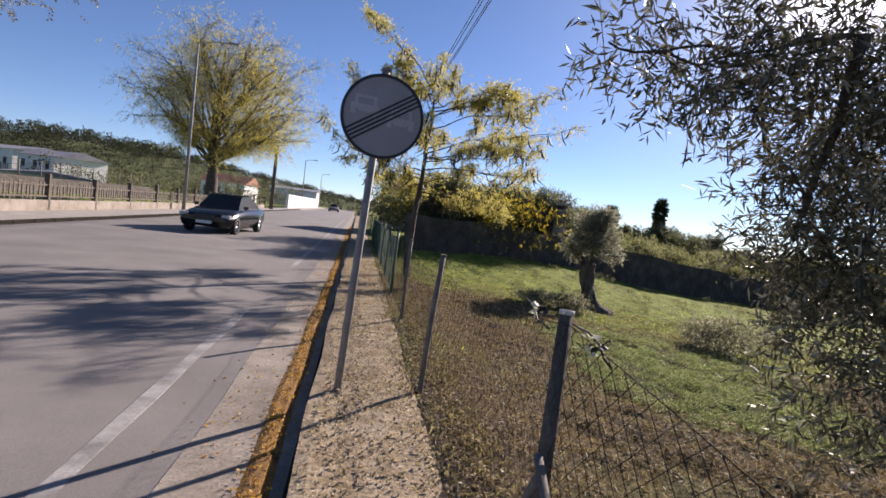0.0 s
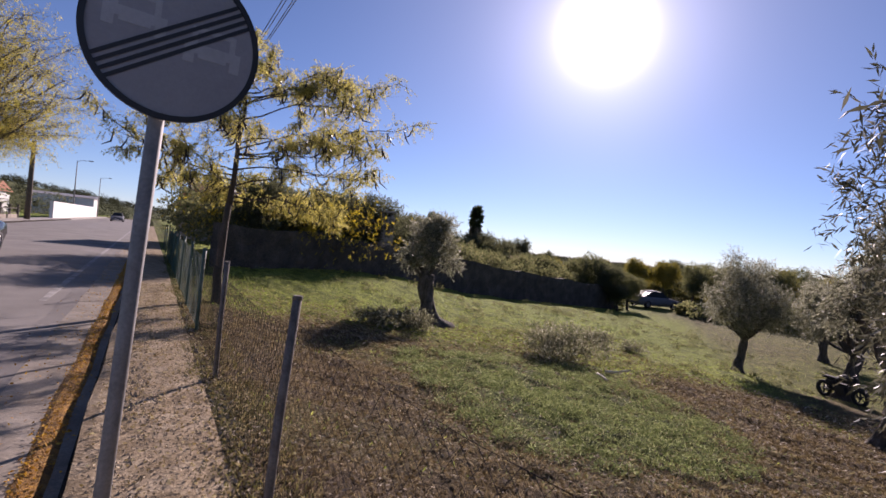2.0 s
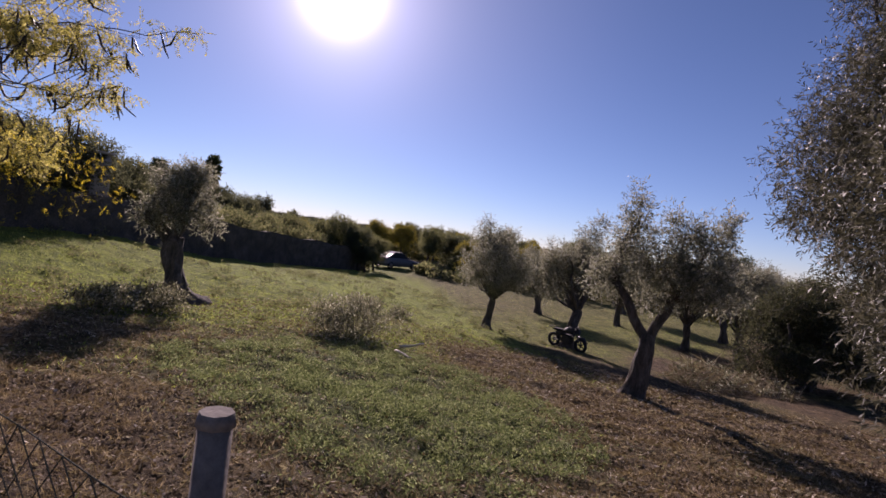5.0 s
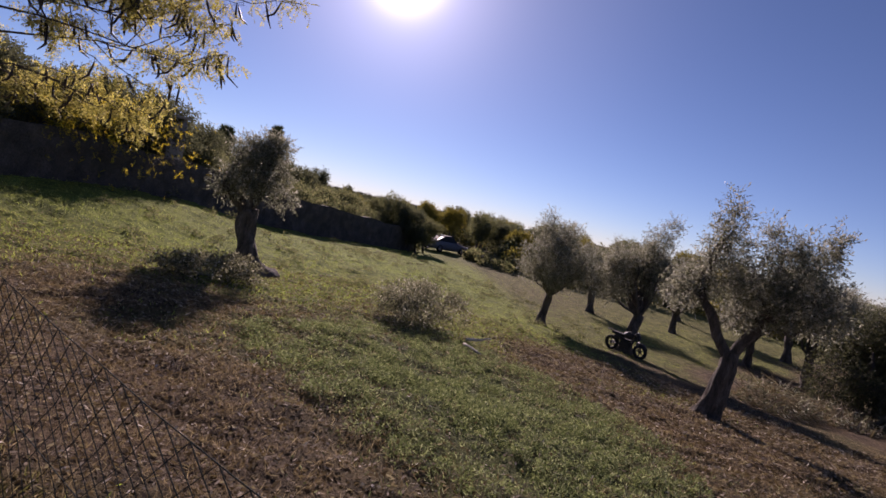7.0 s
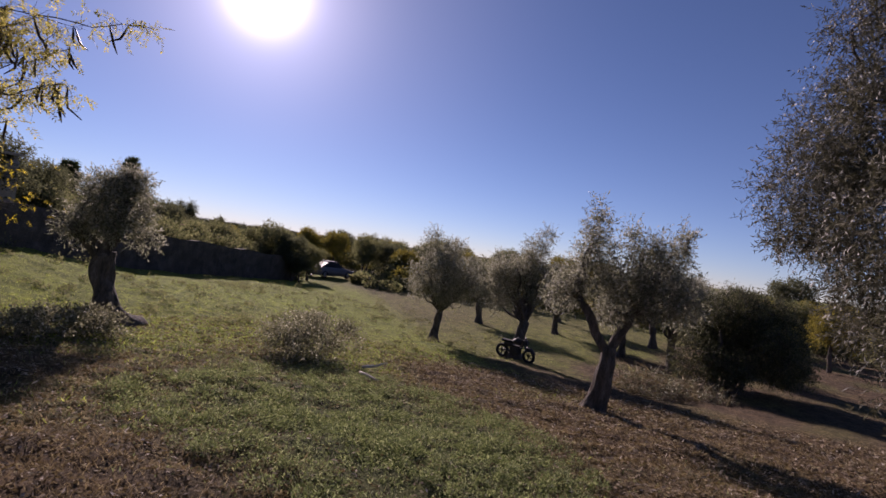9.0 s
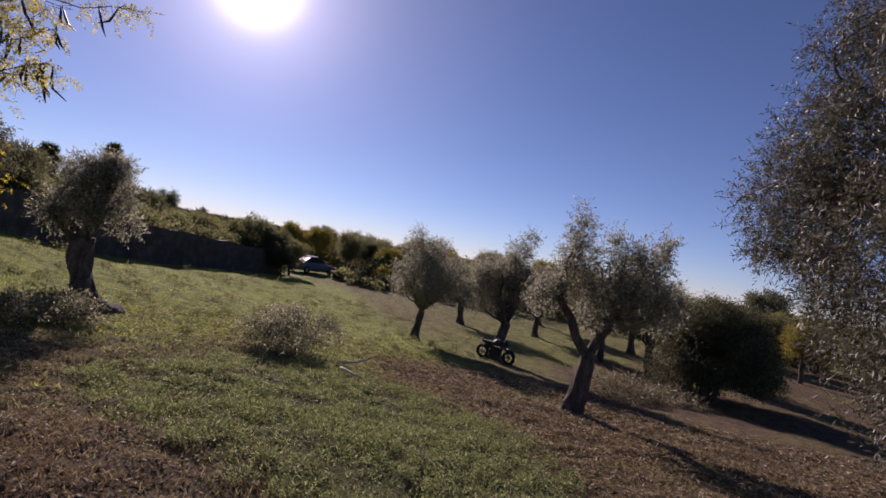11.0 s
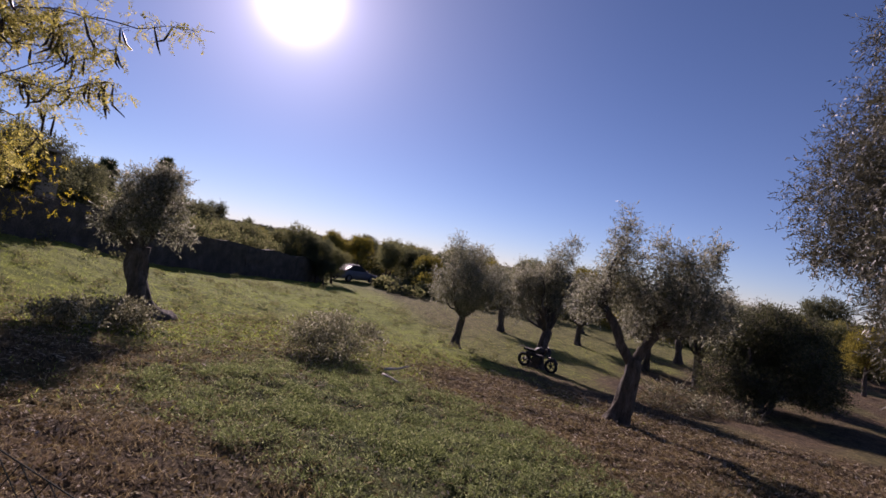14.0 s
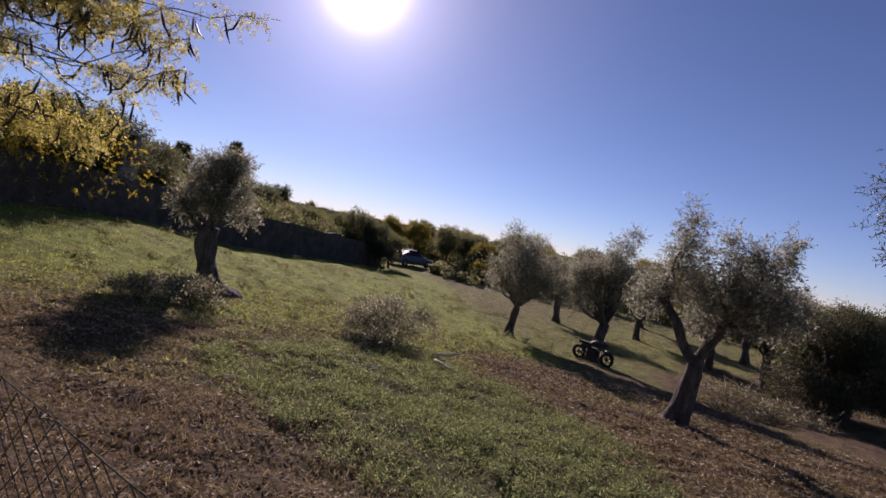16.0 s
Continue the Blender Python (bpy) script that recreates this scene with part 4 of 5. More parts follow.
def shrub(x, y, r, h, n, label, material=None, leaf=0.045):
    s = empty("shrub", pose(x, y, gz(x, y)))
    cl = around(0, 0, h * 0.36, r, r, h * 0.45, 9, int(x * 7 + y * 3), 0.6)
    q, pos, way = twig_leaves(cl, n, 5, leaf, leaf * 0.5, 0.18, -0.4, 0.3)
    leaf_part(s, q, material or M_SHRUB, "leaves")
    verts, faces = [], []
    for i in range(60):
        a = rng.uniform(0, 6.283)
        d = r * rng.uniform(0.2, 1.0)
        e = np.array([d * math.cos(a), d * math.sin(a), h * rng.uniform(0.5, 1.0)])
        k = len(verts)
        for w in (0, 2.1, 4.2):
            verts.append((0.004 * math.cos(w) + 0.55 * e[0] + 0.1 * math.sin(i), 0.004 * math.sin(w) + 0.55 * e[1] + 0.1 * math.cos(i * 2), -0.05))
        for w in (0, 2.1, 4.2):
            verts.append((e[0] + 0.003 * math.cos(w), e[1] + 0.003 * math.sin(w), e[2]))
        for j in range(3):
            faces.append((k + j, k + (j + 1) % 3, k + 3 + (j + 1) % 3, k + 3 + j))
    tagged(raw("brushwood", verts, faces, M_DRYTWIG, s), kind="stuff")
    tagged(s, label, "shrub")


shrub(9.3, 12.1, 0.98, 0.92, 1900, "loose grey-green shrub growing in the weeds")
shrub(14.6, 16.3, 0.7, 0.55, 400, "low grey shrub on the meadow", leaf=0.06)
shrub(15.5, 15.4, 0.45, 0.4, 200, "small grey shrub on the meadow", leaf=0.06)
shrub(6.1, 14.5, 0.75, 0.5, 800, "low twiggy dark shrub in the olive tree's shade", leaf=0.05)
shrub(5.0, 14.0, 0.6, 0.4, 500, "low twiggy dark shrub in the olive tree's shade", leaf=0.05)


def brush_pile(x, y, r, h, label):
    p = empty("brush_pile", pose(x, y, gz(x, y)))
    n = 1500
    a = rng.uniform(0, 6.283, n)
    d = r * np.sqrt(rng.random(n))
    base = np.stack([d * np.cos(a), 0.7 * d * np.sin(a), h * (1 - (d / r) ** 2) * rng.random(n)], 1)
    way = rng.normal(size=(n, 3))
    way[:, 2] *= 0.5
    raw_q = leaf_quads(base, unit_rows(way), rng.uniform(0.15, 0.6, n), rng.uniform(0.01, 0.035, n))
    tagged(quads_mesh("brushwood", raw_q, M_DRYTWIG, p), kind="stuff")
    q, _, _ = twig_leaves([(0, 0, h * 0.4, r, r * 0.7, h * 0.5)], 400, 5, 0.08, 0.03, 0.2)
    leaf_part(p, q, M_SHRUB, "leaves")
    tagged(p, label, "brush pile")


brush_pile(18.2, 6.0, 1.6, 0.8, "heap of cut dry branches under the olives")
brush_pile(19.8, 4.6, 1.5, 0.5, "pale heap of dry leaves and twigs beside the bush")


def stick(x, y, z, l, ang, up):
    d = Vector((math.cos(ang), math.sin(ang), up))
    o = part("stick", tube(bent((x, y, z), Vector((x, y, z)) + d * l, 5, 0.06, x), [0.03, 0.028, 0.026, 0.022, 0.018, 0.012], 7), M_STICK)
    tagged(o, "pale dead stick lying on the grass", "stick")


stick(8.75, 10.55, gz(8.7, 10.4) + 0.1, 0.55, -1.95, 0.0)
stick(9.35, 10.9, gz(9.4, 10.8) + 0.1, 0.5, -0.9, 0.22)


# ---- honey locusts ----
def hanging_leaflets(pos, way, per, leaf, wide, spread):
    """Feathery leaves: pairs of small leaflets that hang from a short stalk."""
    n = len(pos)
    k = (np.arange(per) + 0.5) / per
    stalk = unit_rows(way * 0.5 + 0.5 * rng.normal(size=(n, 3)) + np.array([0, 0, -0.55]))
    base = (pos[:, None] + stalk[:, None] * (k[None, :, None] * spread)).reshape(-1, 3)
    side = unit_rows(np.cross(np.repeat(stalk, per, 0), rng.normal(size=(n, 3)).repeat(per, 0)))
    sgn = np.tile(np.where(np.arange(per) % 2 == 0, 1.0, -1.0), n)[:, None]
    lw = unit_rows(side * sgn + 0.5 * np.repeat(stalk, per, 0) + 0.2 * rng.normal(size=(n * per, 3)))
    m = len(base)
    return leaf_quads(base, lw, leaf * rng.uniform(0.7, 1.2, m), wide * rng.uniform(0.8, 1.2, m))


def spurs(tree, foot, tip, r, material):
    """Thin twigs, each from its limb to the spray that it carries."""
    verts, faces = [], []
    for a, b in zip(foot, tip):
        k = len(verts)
        w = unit_rows((b - a)[None])[0]
        s = unit_rows(np.cross(w, (0.3, 0.2, 0.9))[None])[0]
        u = np.cross(w, s)
        mid = (a + b) / 2 + rng.normal(size=3) * 0.06 * np.linalg.norm(b - a)
        for c, q in ((a, r), (mid, r * 0.7)):
            for ang in (0, 2.09, 4.19):
                verts.append(tuple(c + q * (s * math.cos(ang) + u * math.sin(ang))))
        verts.append(tuple(b))
        faces += [(k + j, k + (j + 1) % 3, k + 3 + (j + 1) % 3, k + 3 + j) for j in range(3)]
        faces += [(k + 3 + j, k + 3 + (j + 1) % 3, k + 6) for j in range(3)]
    tagged(raw("brushwood", verts, faces, material, tree), kind="stuff")


def locust(x, y, z, trunk_r, fork, height, branches, per_branch, leaf, spread, material, label, seed, pods=0, per=12, sub=0, offs=0.35):
    """A honey locust: branches that spread sideways in layers, feathery hanging leaves and long dark pods. branches: end points from the foot."""
    t = empty("locust_tree", pose(x, y, z))
    part("trunk", tube(bent((0, 0, -0.3), (0.05, 0.02, fork), 6, 0.05, seed), list(np.linspace(trunk_r * 1.4, trunk_r * 0.9, 7)), 10, 0.25, seed), M_DARKBARK, t)
    part("limb", tube(bent((0.05, 0.02, fork - 0.05), (0.15, 0.1, height), 7, 0.06, seed + 5), list(np.linspace(trunk_r * 0.9, trunk_r * 0.15, 8)), 8, 0.2, seed), M_DARKBARK, t)
    P, W, on_wood, on_limb = [], [], [], []
    fine = []
    for i, (foot, end) in enumerate(branches):
        a = Vector((0.05 + 0.1 * foot, 0.02 + 0.08 * foot, fork + (height - fork) * foot))
        e = Vector(end)
        pts = bent(a, e, 7, 0.16, seed + i * 2.3)
        L = (e - a).length
        part("limb", tube(pts, list(np.linspace(trunk_r * 0.26, trunk_r * 0.04, 8)), 6, 0.15, i), M_DARKBARK, t)
        runs = [(pts, L)]
        for j in range(sub):
            k = 3 + j % 4
            s = pts[k]
            tip = s + (e - a).normalized() * L * 0.25 + Vector(rng.normal(size=3)) * L * 0.14
            fine.append(bent(s, tip, 7, 0.12, seed + i + j * 5.1))
            runs.append((fine[-1], L * 0.4))
        for _ in range(per_branch):
            pts, L = runs[rng.integers(len(runs))]
            k = rng.uniform(0.45 if sub else 0.25, 1.05)
            j = min(int(k * 7), 6)
            p = pts[j].lerp(pts[j + 1], min(k * 7 - j, 1.2))
            off = rng.normal(size=3) * np.array([1, 1, 0.55]) * L * offs * 0.35
            P.append(np.array(p) + off)
            on_wood.append(np.array(p) + 0.25 * off)
            on_limb.append(np.array(p))
            W.append(unit_rows((off + 0.3 * rng.normal(size=3))[None])[0])
    P, W = np.array(P), np.array(W)
    if fine:
        bm = bmesh.new()
        for line in fine:
            add_tube(bm, line, list(np.linspace(0.004 + trunk_r * 0.06, 0.002 + trunk_r * 0.015, 8)), 4)
        tagged(part("brushwood", bm, M_DARKBARK, t), kind="stuff")
    leaf_part(t, hanging_leaflets(P, W, per, leaf, leaf * 0.36, spread), material)
    spurs(t, np.array(on_limb), P, 0.0022 + 0.012 * trunk_r, M_DARKBARK)
    if pods:
        shapes = []
        for i in range(5):
            l = 0.17 + 0.03 * i
            bm = tube([(0, 0, 0), (0.02, 0, -l * 0.35), (l * 0.22, 0, -l * 0.75), (l * (0.35 + 0.1 * i), 0, -l)], [0.006, 0.014, 0.015, 0.005], 5)
            me = bpy.data.meshes.new("pod")
            bm.to_mesh(me)
            bm.free()
            me.materials.append(M_POD)
            shapes.append(me)
        for i in range(pods):
            o = new("pod", shapes[i % 5])
            o.parent = t
            o.location, o.rotation_euler = on_wood[rng.integers(len(on_wood))], (rng.uniform(-0.3, 0.3), rng.uniform(-0.3, 0.3), rng.uniform(0, 6.28))
    tagged(t, label, "tree")
    return t


def dome(n, cx, cy, rx, ry, z0, z1, seed):
    """Branch ends over a rounded crown."""
    r = random.Random(seed)
    out = []
    for i in range(n):
        u = (i + 0.5) / n
        a = 2.399963 * i
        h = 1 - 1.75 * u
        s = math.sqrt(max(0.05, 1 - h * h))
        k = r.uniform(0.72, 1.02)
        out.append((0.45 * (1 - u) * r.random(), (cx + rx * k * s * math.cos(a), cy + ry * k * s * math.sin(a), (z0 + z1) / 2 + (z1 - z0) / 2 * k * h)))
    return out


def sprays(n, cx, cy, rx, ry, z0, z1, seed, up=0.12):
    r = random.Random(seed)
    out = []
    for i in range(n):
        a = 6.283 * i / n * 2.618 + r.uniform(-0.3, 0.3)
        f = (i + 0.5) / n
        k = r.uniform(0.75, 1.05) * (1.0 - 0.55 * max(0, f - 0.45))
        out.append((f * 0.8, (cx + rx * k * math.cos(a), cy + ry * k * math.sin(a), z0 + (z1 - z0) * f + r.uniform(-0.2, 0.3))))
    return out


locust(1.6, 13.6, 0, 0.068, 1.9, 5.2, sprays(26, 0.3, 0.1, 2.3, 2.2, 1.9, 5.6, 4) + [(0.1, (2.5, -0.6, 2.9)), (0.3, (2.7, -1.2, 3.6)), (0.2, (2.2, -2.0, 2.6)), (0.5, (2.2, -1.5, 4.2))], 200, 0.046, 0.2, M_LOCUST,
       "thin yellow-leaved locust tree with dark seed pods by the fence", 2.0, 640, 16, sub=4, offs=0.24)
# low golden growth under and behind it, over the wall
locust(4.6, 22.4, -0.3, 0.07, 1.2, 2.6, sprays(20, 0.4, 0.3, 3.6, 1.6, 1.7, 3.0, 8), 130, 0.06, 0.2, M_GOLD, "low golden-yellow bush arching over the stone wall", 6.0, 0, 12, offs=0.6)
# the great tree across the road
locust(-12.0, 47.5, 0, 0.44, 3.4, 13.0, dome(48, 0.9, 0, 6.9, 6.6, 3.6, 15.4, 14), 230, 0.13, 0.7, M_LOCUSTGREEN, "tall spreading tree with thinning yellow-green leaves beside the road", 9.0, 0, 9, sub=6, offs=0.55)
# the tree whose branch ends hang into view across the road
locust(-12.5, 15.5, 0, 0.22, 4.5, 11.5, sprays(30, 1.4, -0.5, 5.6, 4.8, 8.2, 11.6, 17), 330, 0.09, 0.28, M_RUSSET, "locust tree with thin yellowing leaves and pods over the far pavement", 13.0, 160, 12, offs=0.3)


# ---- stone boundary wall ----
def stone_wall():
    line = [(2.1, 19.6), (6.5, 22.6), (11.5, 25.4), (22, 28.9), (32.6, 32.0)]
    w = empty("boundary_wall")
    tagged(w, "old dark stone boundary wall across the top of the field", "wall", kind="structure")
    r = random.Random(5)
    for (x0, y0), (x1, y1) in zip(line, line[1:]):
        L = math.hypot(x1 - x0, y1 - y0)
        n = max(4, int(L / 0.5))
        nx, ny = -(y1 - y0) / L, (x1 - x0) / L
        verts, faces = [], []
        rows_up = 6
        for i in range(n + 1):
            k = i / n
            x, y = x0 + (x1 - x0) * k, y0 + (y1 - y0) * k
            zb, zt = gz(x, y) - 0.3, float(field_z(x, y) - rise(x, y)) + 1.66 + 0.05 * math.sin(x * 1.3) + 0.04 * r.random()
            for side in (-0.2, 0.2):
                for j in range(rows_up + 1):
                    o = side + (0.03 * r.uniform(-1, 1) if 0 < j else 0)
                    verts.append((x + nx * o, y + ny * o, zb + (zt - zb) * j / rows_up))
        m = 2 * (rows_up + 1)
        for i in range(n):
            for j in range(rows_up):
                a, b = i * m + j, (i + 1) * m + j
                faces.append((a, b, b + 1, a + 1))
                a, b = a + rows_up + 1, b + rows_up + 1
                faces.append((a, a + 1, b + 1, b))
            a, b = i * m + rows_up, (i + 1) * m + rows_up
            faces.append((a, b, b + rows_up + 1, a + rows_up + 1))
        for e in (0, n):
            for j in range(rows_up):
                a = e * m + j
                faces.append((a, a + 1, a + rows_up + 2, a + rows_up + 1))
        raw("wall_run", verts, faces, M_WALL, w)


stone_wall()


# ---- trees and houses beyond the wall ----
def bush_tree(material, seed, n=3200, leaf=0.105, trunk=True, name="tree", shape=(1, 1, 1)):
    """A generic leafy tree about 5 m high, to be copied at several sizes."""
    t = empty(name)
    if trunk:
        part("trunk", tube(bent((0, 0, -0.3), (0.1, 0.1, 2.6), 5, 0.06, seed), [0.2, 0.17, 0.15, 0.13, 0.1, 0.06], 8, 0.2, seed), M_DARKBARK, t)
        for i in range(4):
            limb_to(t, (0.05, 0.05, 1.6 + 0.2 * i), (1.2 * math.cos(i * 1.6 + seed), 1.2 * math.sin(i * 1.6 + seed), 3.2 + 0.2 * i), 0.07, 0.02, seed + i, M_DARKBARK)
    sx, sy, sz = shape
    q, pos, way = twig_leaves(around(0, 0, 3.1, 1.9 * sx, 1.9 * sy, 1.9 * sz, 17, seed, 0.42), n, 8, leaf, leaf * 0.55, leaf * 4, 0.1, 0.4)
    leaf_part(t, q, material)
    return t


def place(proto, spots, label, category, group):
    """Copies of one tree at (x, y, scale, turn)."""
    for i, (x, y, s, a) in enumerate(spots):
        s *= 0.9 if x > 40 else 1.0
        m = Matrix.Translation((x, y, gz(x, y) if x > 1 else -0.4)) @ pose(0, 0, 0, 0, 0, a) @ Matrix.Diagonal((s, s, s * (0.9 + 0.03 * (i % 7)), 1))
        if i == 0:
            proto.matrix_basis = m
            tagged(proto, label, category, group=group)
        else:
            c = copy_thing(proto, Matrix())
            c.matrix_basis = m


green_a = bush_tree(M_FARGREEN, 61)
dark_a = bush_tree(M_FARDARK, 63)
yellow_a = bush_tree(M_FARYELLOW, 65)
conifer_a = bush_tree(M_FARDARK, 67, shape=(0.55, 0.55, 1.25))
place(dark_a, [(5.2, 22.8, 0.62, 10), (7.2, 24.2, 0.7, 80), (9.4, 25.6, 0.72, 150), (11.5, 27.3, 0.62, 220), (3.4, 21.6, 0.62, 300), (14, 31, 0.75, 30), (24, 36, 0.75, 20), (30, 39, 0.8, 50), (56, 45, 1.1, 140), (47, 29, 0.9, 200), (60, 22, 1.1, 20), (66, 8, 1.3, 60), (58, -4, 1.2, 90), (30.9, 30.9, 0.64, 40), (31.0, 30.3, 0.42, 130), (33.0, 34.6, 0.66, 210), (46.0, 31.5, 0.9, 15), (50.5, 26.0, 0.9, 95)],
      "dark green tree behind the boundary wall", "tree", "trees beyond the wall")
place(green_a, [(8.5, 27.5, 0.72, 15), (13.5, 28.6, 0.55, 95), (17, 30.5, 0.55, 165), (20.5, 31.5, 0.5, 240), (23.5, 32.5, 0.55, 310), (27, 34, 0.6, 35), (31.2, 33.2, 0.75, 25), (33.2, 31.3, 0.62, 55), (20, 36, 0.8, 120), (52, 38, 1.0, 145), (62, 34, 1.1, 205), (50, 18, 0.9, 25), (55, 12, 1.0, 65), (48, 5, 0.9, 95), (44, -2, 0.9, 130), (70, 20, 1.2, 70), (72, 28, 1.2, 170), (27.8, 34.9, 0.68, 20), (31.4, 35.6, 0.68, 140), (43.5, 33.0, 0.88, 60), (48.2, 28.4, 0.92, 200), (52.0, 34.0, 1.0, 260), (57.5, 39.0, 1.05, 310)],
      "leafy green tree behind the boundary wall", "tree", "trees beyond the wall")
place(yellow_a, [(47.4, 42.8, 1.02, 15), (49.6, 40.9, 0.98, 75), (54.3, 36.4, 0.9, 130), (27.3, 1.3, 0.5, 20), (29.4, 36.2, 0.62, 80), (47.6, 24.4, 0.8, 170), (51.5, 30.0, 0.9, 220), (44, 29, 0.8, 95), (53, 27, 1.0, 165), (58, 17, 1.1, 240), (50, -4, 0.8, 310), (42, 0.5, 0.75, 35), (36, -2.5, 0.7, 80), (25, 34.5, 0.45, 10), (64, 14, 1.2, 200)],
      "tree with yellow autumn leaves at the edge of the field", "tree", "trees beyond the wall")
place(conifer_a, [(19, 36, 0.75, 15), (22.5, 38, 0.8, 95), (24.4, 38.6, 0.85, 165), (26.2, 43.5, 0.88, 240), (16, 34, 0.7, 30), (30.6, 44.4, 0.8, 70), (31.9, 43.6, 0.84, 120), (32.6, 40.6, 0.8, 10)],
      "dark narrow cypress among the gardens", "tree", "cypresses beyond the wall")


def fan_palm(x, y, h, crown, label):
    t = empty("palm_tree", pose(x, y, gz(x, y)))
    part("trunk", tube(bent((0, 0, -0.3), (0.1, 0, h), 8, 0.03, x), [0.32, 0.24, 0.22, 0.2, 0.2, 0.2, 0.22, 0.24, 0.2], 9, 0.2, 2), M_DARKBARK, t)
    n = 190
    a = rng.uniform(0, 6.283, n)
    e = rng.uniform(-1.4, 1.35, n)
    way = np.stack([np.cos(a) * np.cos(e), np.sin(a) * np.cos(e), np.sin(e)], 1)
    out = []
    for w in way:
        s = unit_rows(np.cross(w, [0.2, 0.1, 1.0])[None])[0]
        tip = np.array([0.1, 0, h]) + w * crown * np.array([0.22, 0.22, 0.95]) * rng.uniform(0.2, 1.0)
        for f in np.linspace(-1.2, 1.2, 13):
            d = unit_rows((w * math.cos(f) + s * math.sin(f) + np.array([0, 0, -0.15]))[None])
            out.append(leaf_quads(tip[None], d, np.array([crown * 0.42]), np.array([crown * 0.07]))[0])
    quads_mesh("fronds", np.array(out), M_PALM, t)
    n = 500
    a = rng.uniform(0, 6.283, n)
    base = np.stack([0.1 + 0.32 * np.cos(a), 0.32 * np.sin(a), h - 0.2 - rng.random(n) * h * 0.3], 1)
    d = unit_rows(np.stack([np.cos(a) * 0.35, np.sin(a) * 0.35, -np.ones(n)], 1))
    quads_mesh("dead_skirt", leaf_quads(base, d, rng.uniform(0.4, 0.8, n), rng.uniform(0.05, 0.12, n)), M_DRYTWIG, t)
    tagged(t, label, "palm tree")


fan_palm(23.3, 38.9, 5.3, 1.15, "tall fan palm with a skirt of dead fronds")
fan_palm(17.3, 35.0, 3.5, 1.2, "shorter bushy palm in the garden beyond the wall")


def house(name, x, y, z, w, d, h, turn, roof_mat, wall_mat, label, roof_h=1.2, floors=1, wins=3):
    t = empty(name, pose(x, y, z, 0, 0, turn))
    part("wall", box(-w / 2, w / 2, -d / 2, d / 2, -0.5, h), wall_mat, t)
    bm = bmesh.new()
    o = 0.4
    v = [bm.verts.new(c) for c in ((-w / 2 - o, -d / 2 - o, h), (w / 2 + o, -d / 2 - o, h), (w / 2 + o, d / 2 + o, h), (-w / 2 - o, d / 2 + o, h), (-w / 2 - o, 0, h + roof_h), (w / 2 + o, 0, h + roof_h))]
    for f in ((0, 1, 5, 4), (2, 3, 4, 5), (1, 2, 5), (3, 0, 4), (3, 2, 1, 0)):
        bm.faces.new([v[i] for i in f])
    part("roof", bm, roof_mat, t)
    for fl in range(floors):
        for i in range(wins):
            cx = -w / 2 + w * (i + 0.5) / wins
            zz = 1.0 + fl * 2.8
            win = part("window", box(cx - 0.5, cx + 0.5, -d / 2 - 0.05, -d / 2 + 0.02, zz, zz + 1.2), M_DARKGLASS, t)
            part("sill", box(cx - 0.6, cx + 0.6, -d / 2 - 0.12, -d / 2 + 0.02, zz - 0.08, zz), wall_mat, win)
    part("door", box(-0.45, 0.45, d / 2 - 0.02, d / 2 + 0.05, 0, 2.1), M_TIMBER, t)
    tagged(t, label, "house")
    return t


house("house", 7.0, 38, -0.4, 9, 6, 2.6, 15, M_TILE, M_CONCRETE, "low house with a terracotta roof behind the golden bushes", 1.5)
house("house", 28.4, 40.4, -2.0, 6, 5, 2.3, 30, M_TILE, M_CONCRETE, "brown house with a tiled roof among the trees", 0.9)


def chimney(x, y, z, h):
    c = empty("chimney_stack", pose(x, y, z))
    part("shaft", box(-0.3, 0.3, -0.3, 0.3, -3.6, h, 0.02), M_PAVE, c, "pale rendered shaft")
    part("cap", box(-0.36, 0.36, -0.36, 0.36, h + 0.16, h + 0.24, 0.01), M_PAVE, c)
    for sx in (-0.22, 0.22):
        part("cap_leg", box(sx - 0.06, sx + 0.06, -0.2, 0.2, h, h + 0.16), M_PAVE, c)
    tagged(c, "pale square chimney with a flat cap above the trees", "chimney")


chimney(9.6, 24.7, 0.9, 1.65)

house("house", -62, 108, 0.5, 22, 10, 3.6, -35, M_GREYROOF, M_WHITE, "long white house with a grey roof on the hillside", 0.9, 1, 5)
house("house", -47, 95, 0.5, 10, 8, 3.0, -35, M_GREYROOF, M_WHITE, "white house with a low grey roof", 1.1, 1, 3)
house("house", -27, 120, 0, 9, 8, 3.2, -10, M_TILE, M_WHITE, "white house with a tiled roof behind the great tree", 1.8, 1, 4)
house("house", -17, 150, 0, 12, 9, 4.0, 0, M_GREYROOF, M_WHITE, "white building with a flat dark awning by the road", 0.6, 1, 4)
house("shed", -38, 74, -0.5, 30, 9, 1.3, -62, M_GREYROOF, M_WHITE, "long low pale outbuilding across the meadow", 0.5, 1, 6)
tagged(part("garden_wall", box(-10.8, -10.4, 85, 140, -0.5, 2.1, 0.05), M_WHITE), "long whitewashed garden wall beside the road", "wall")


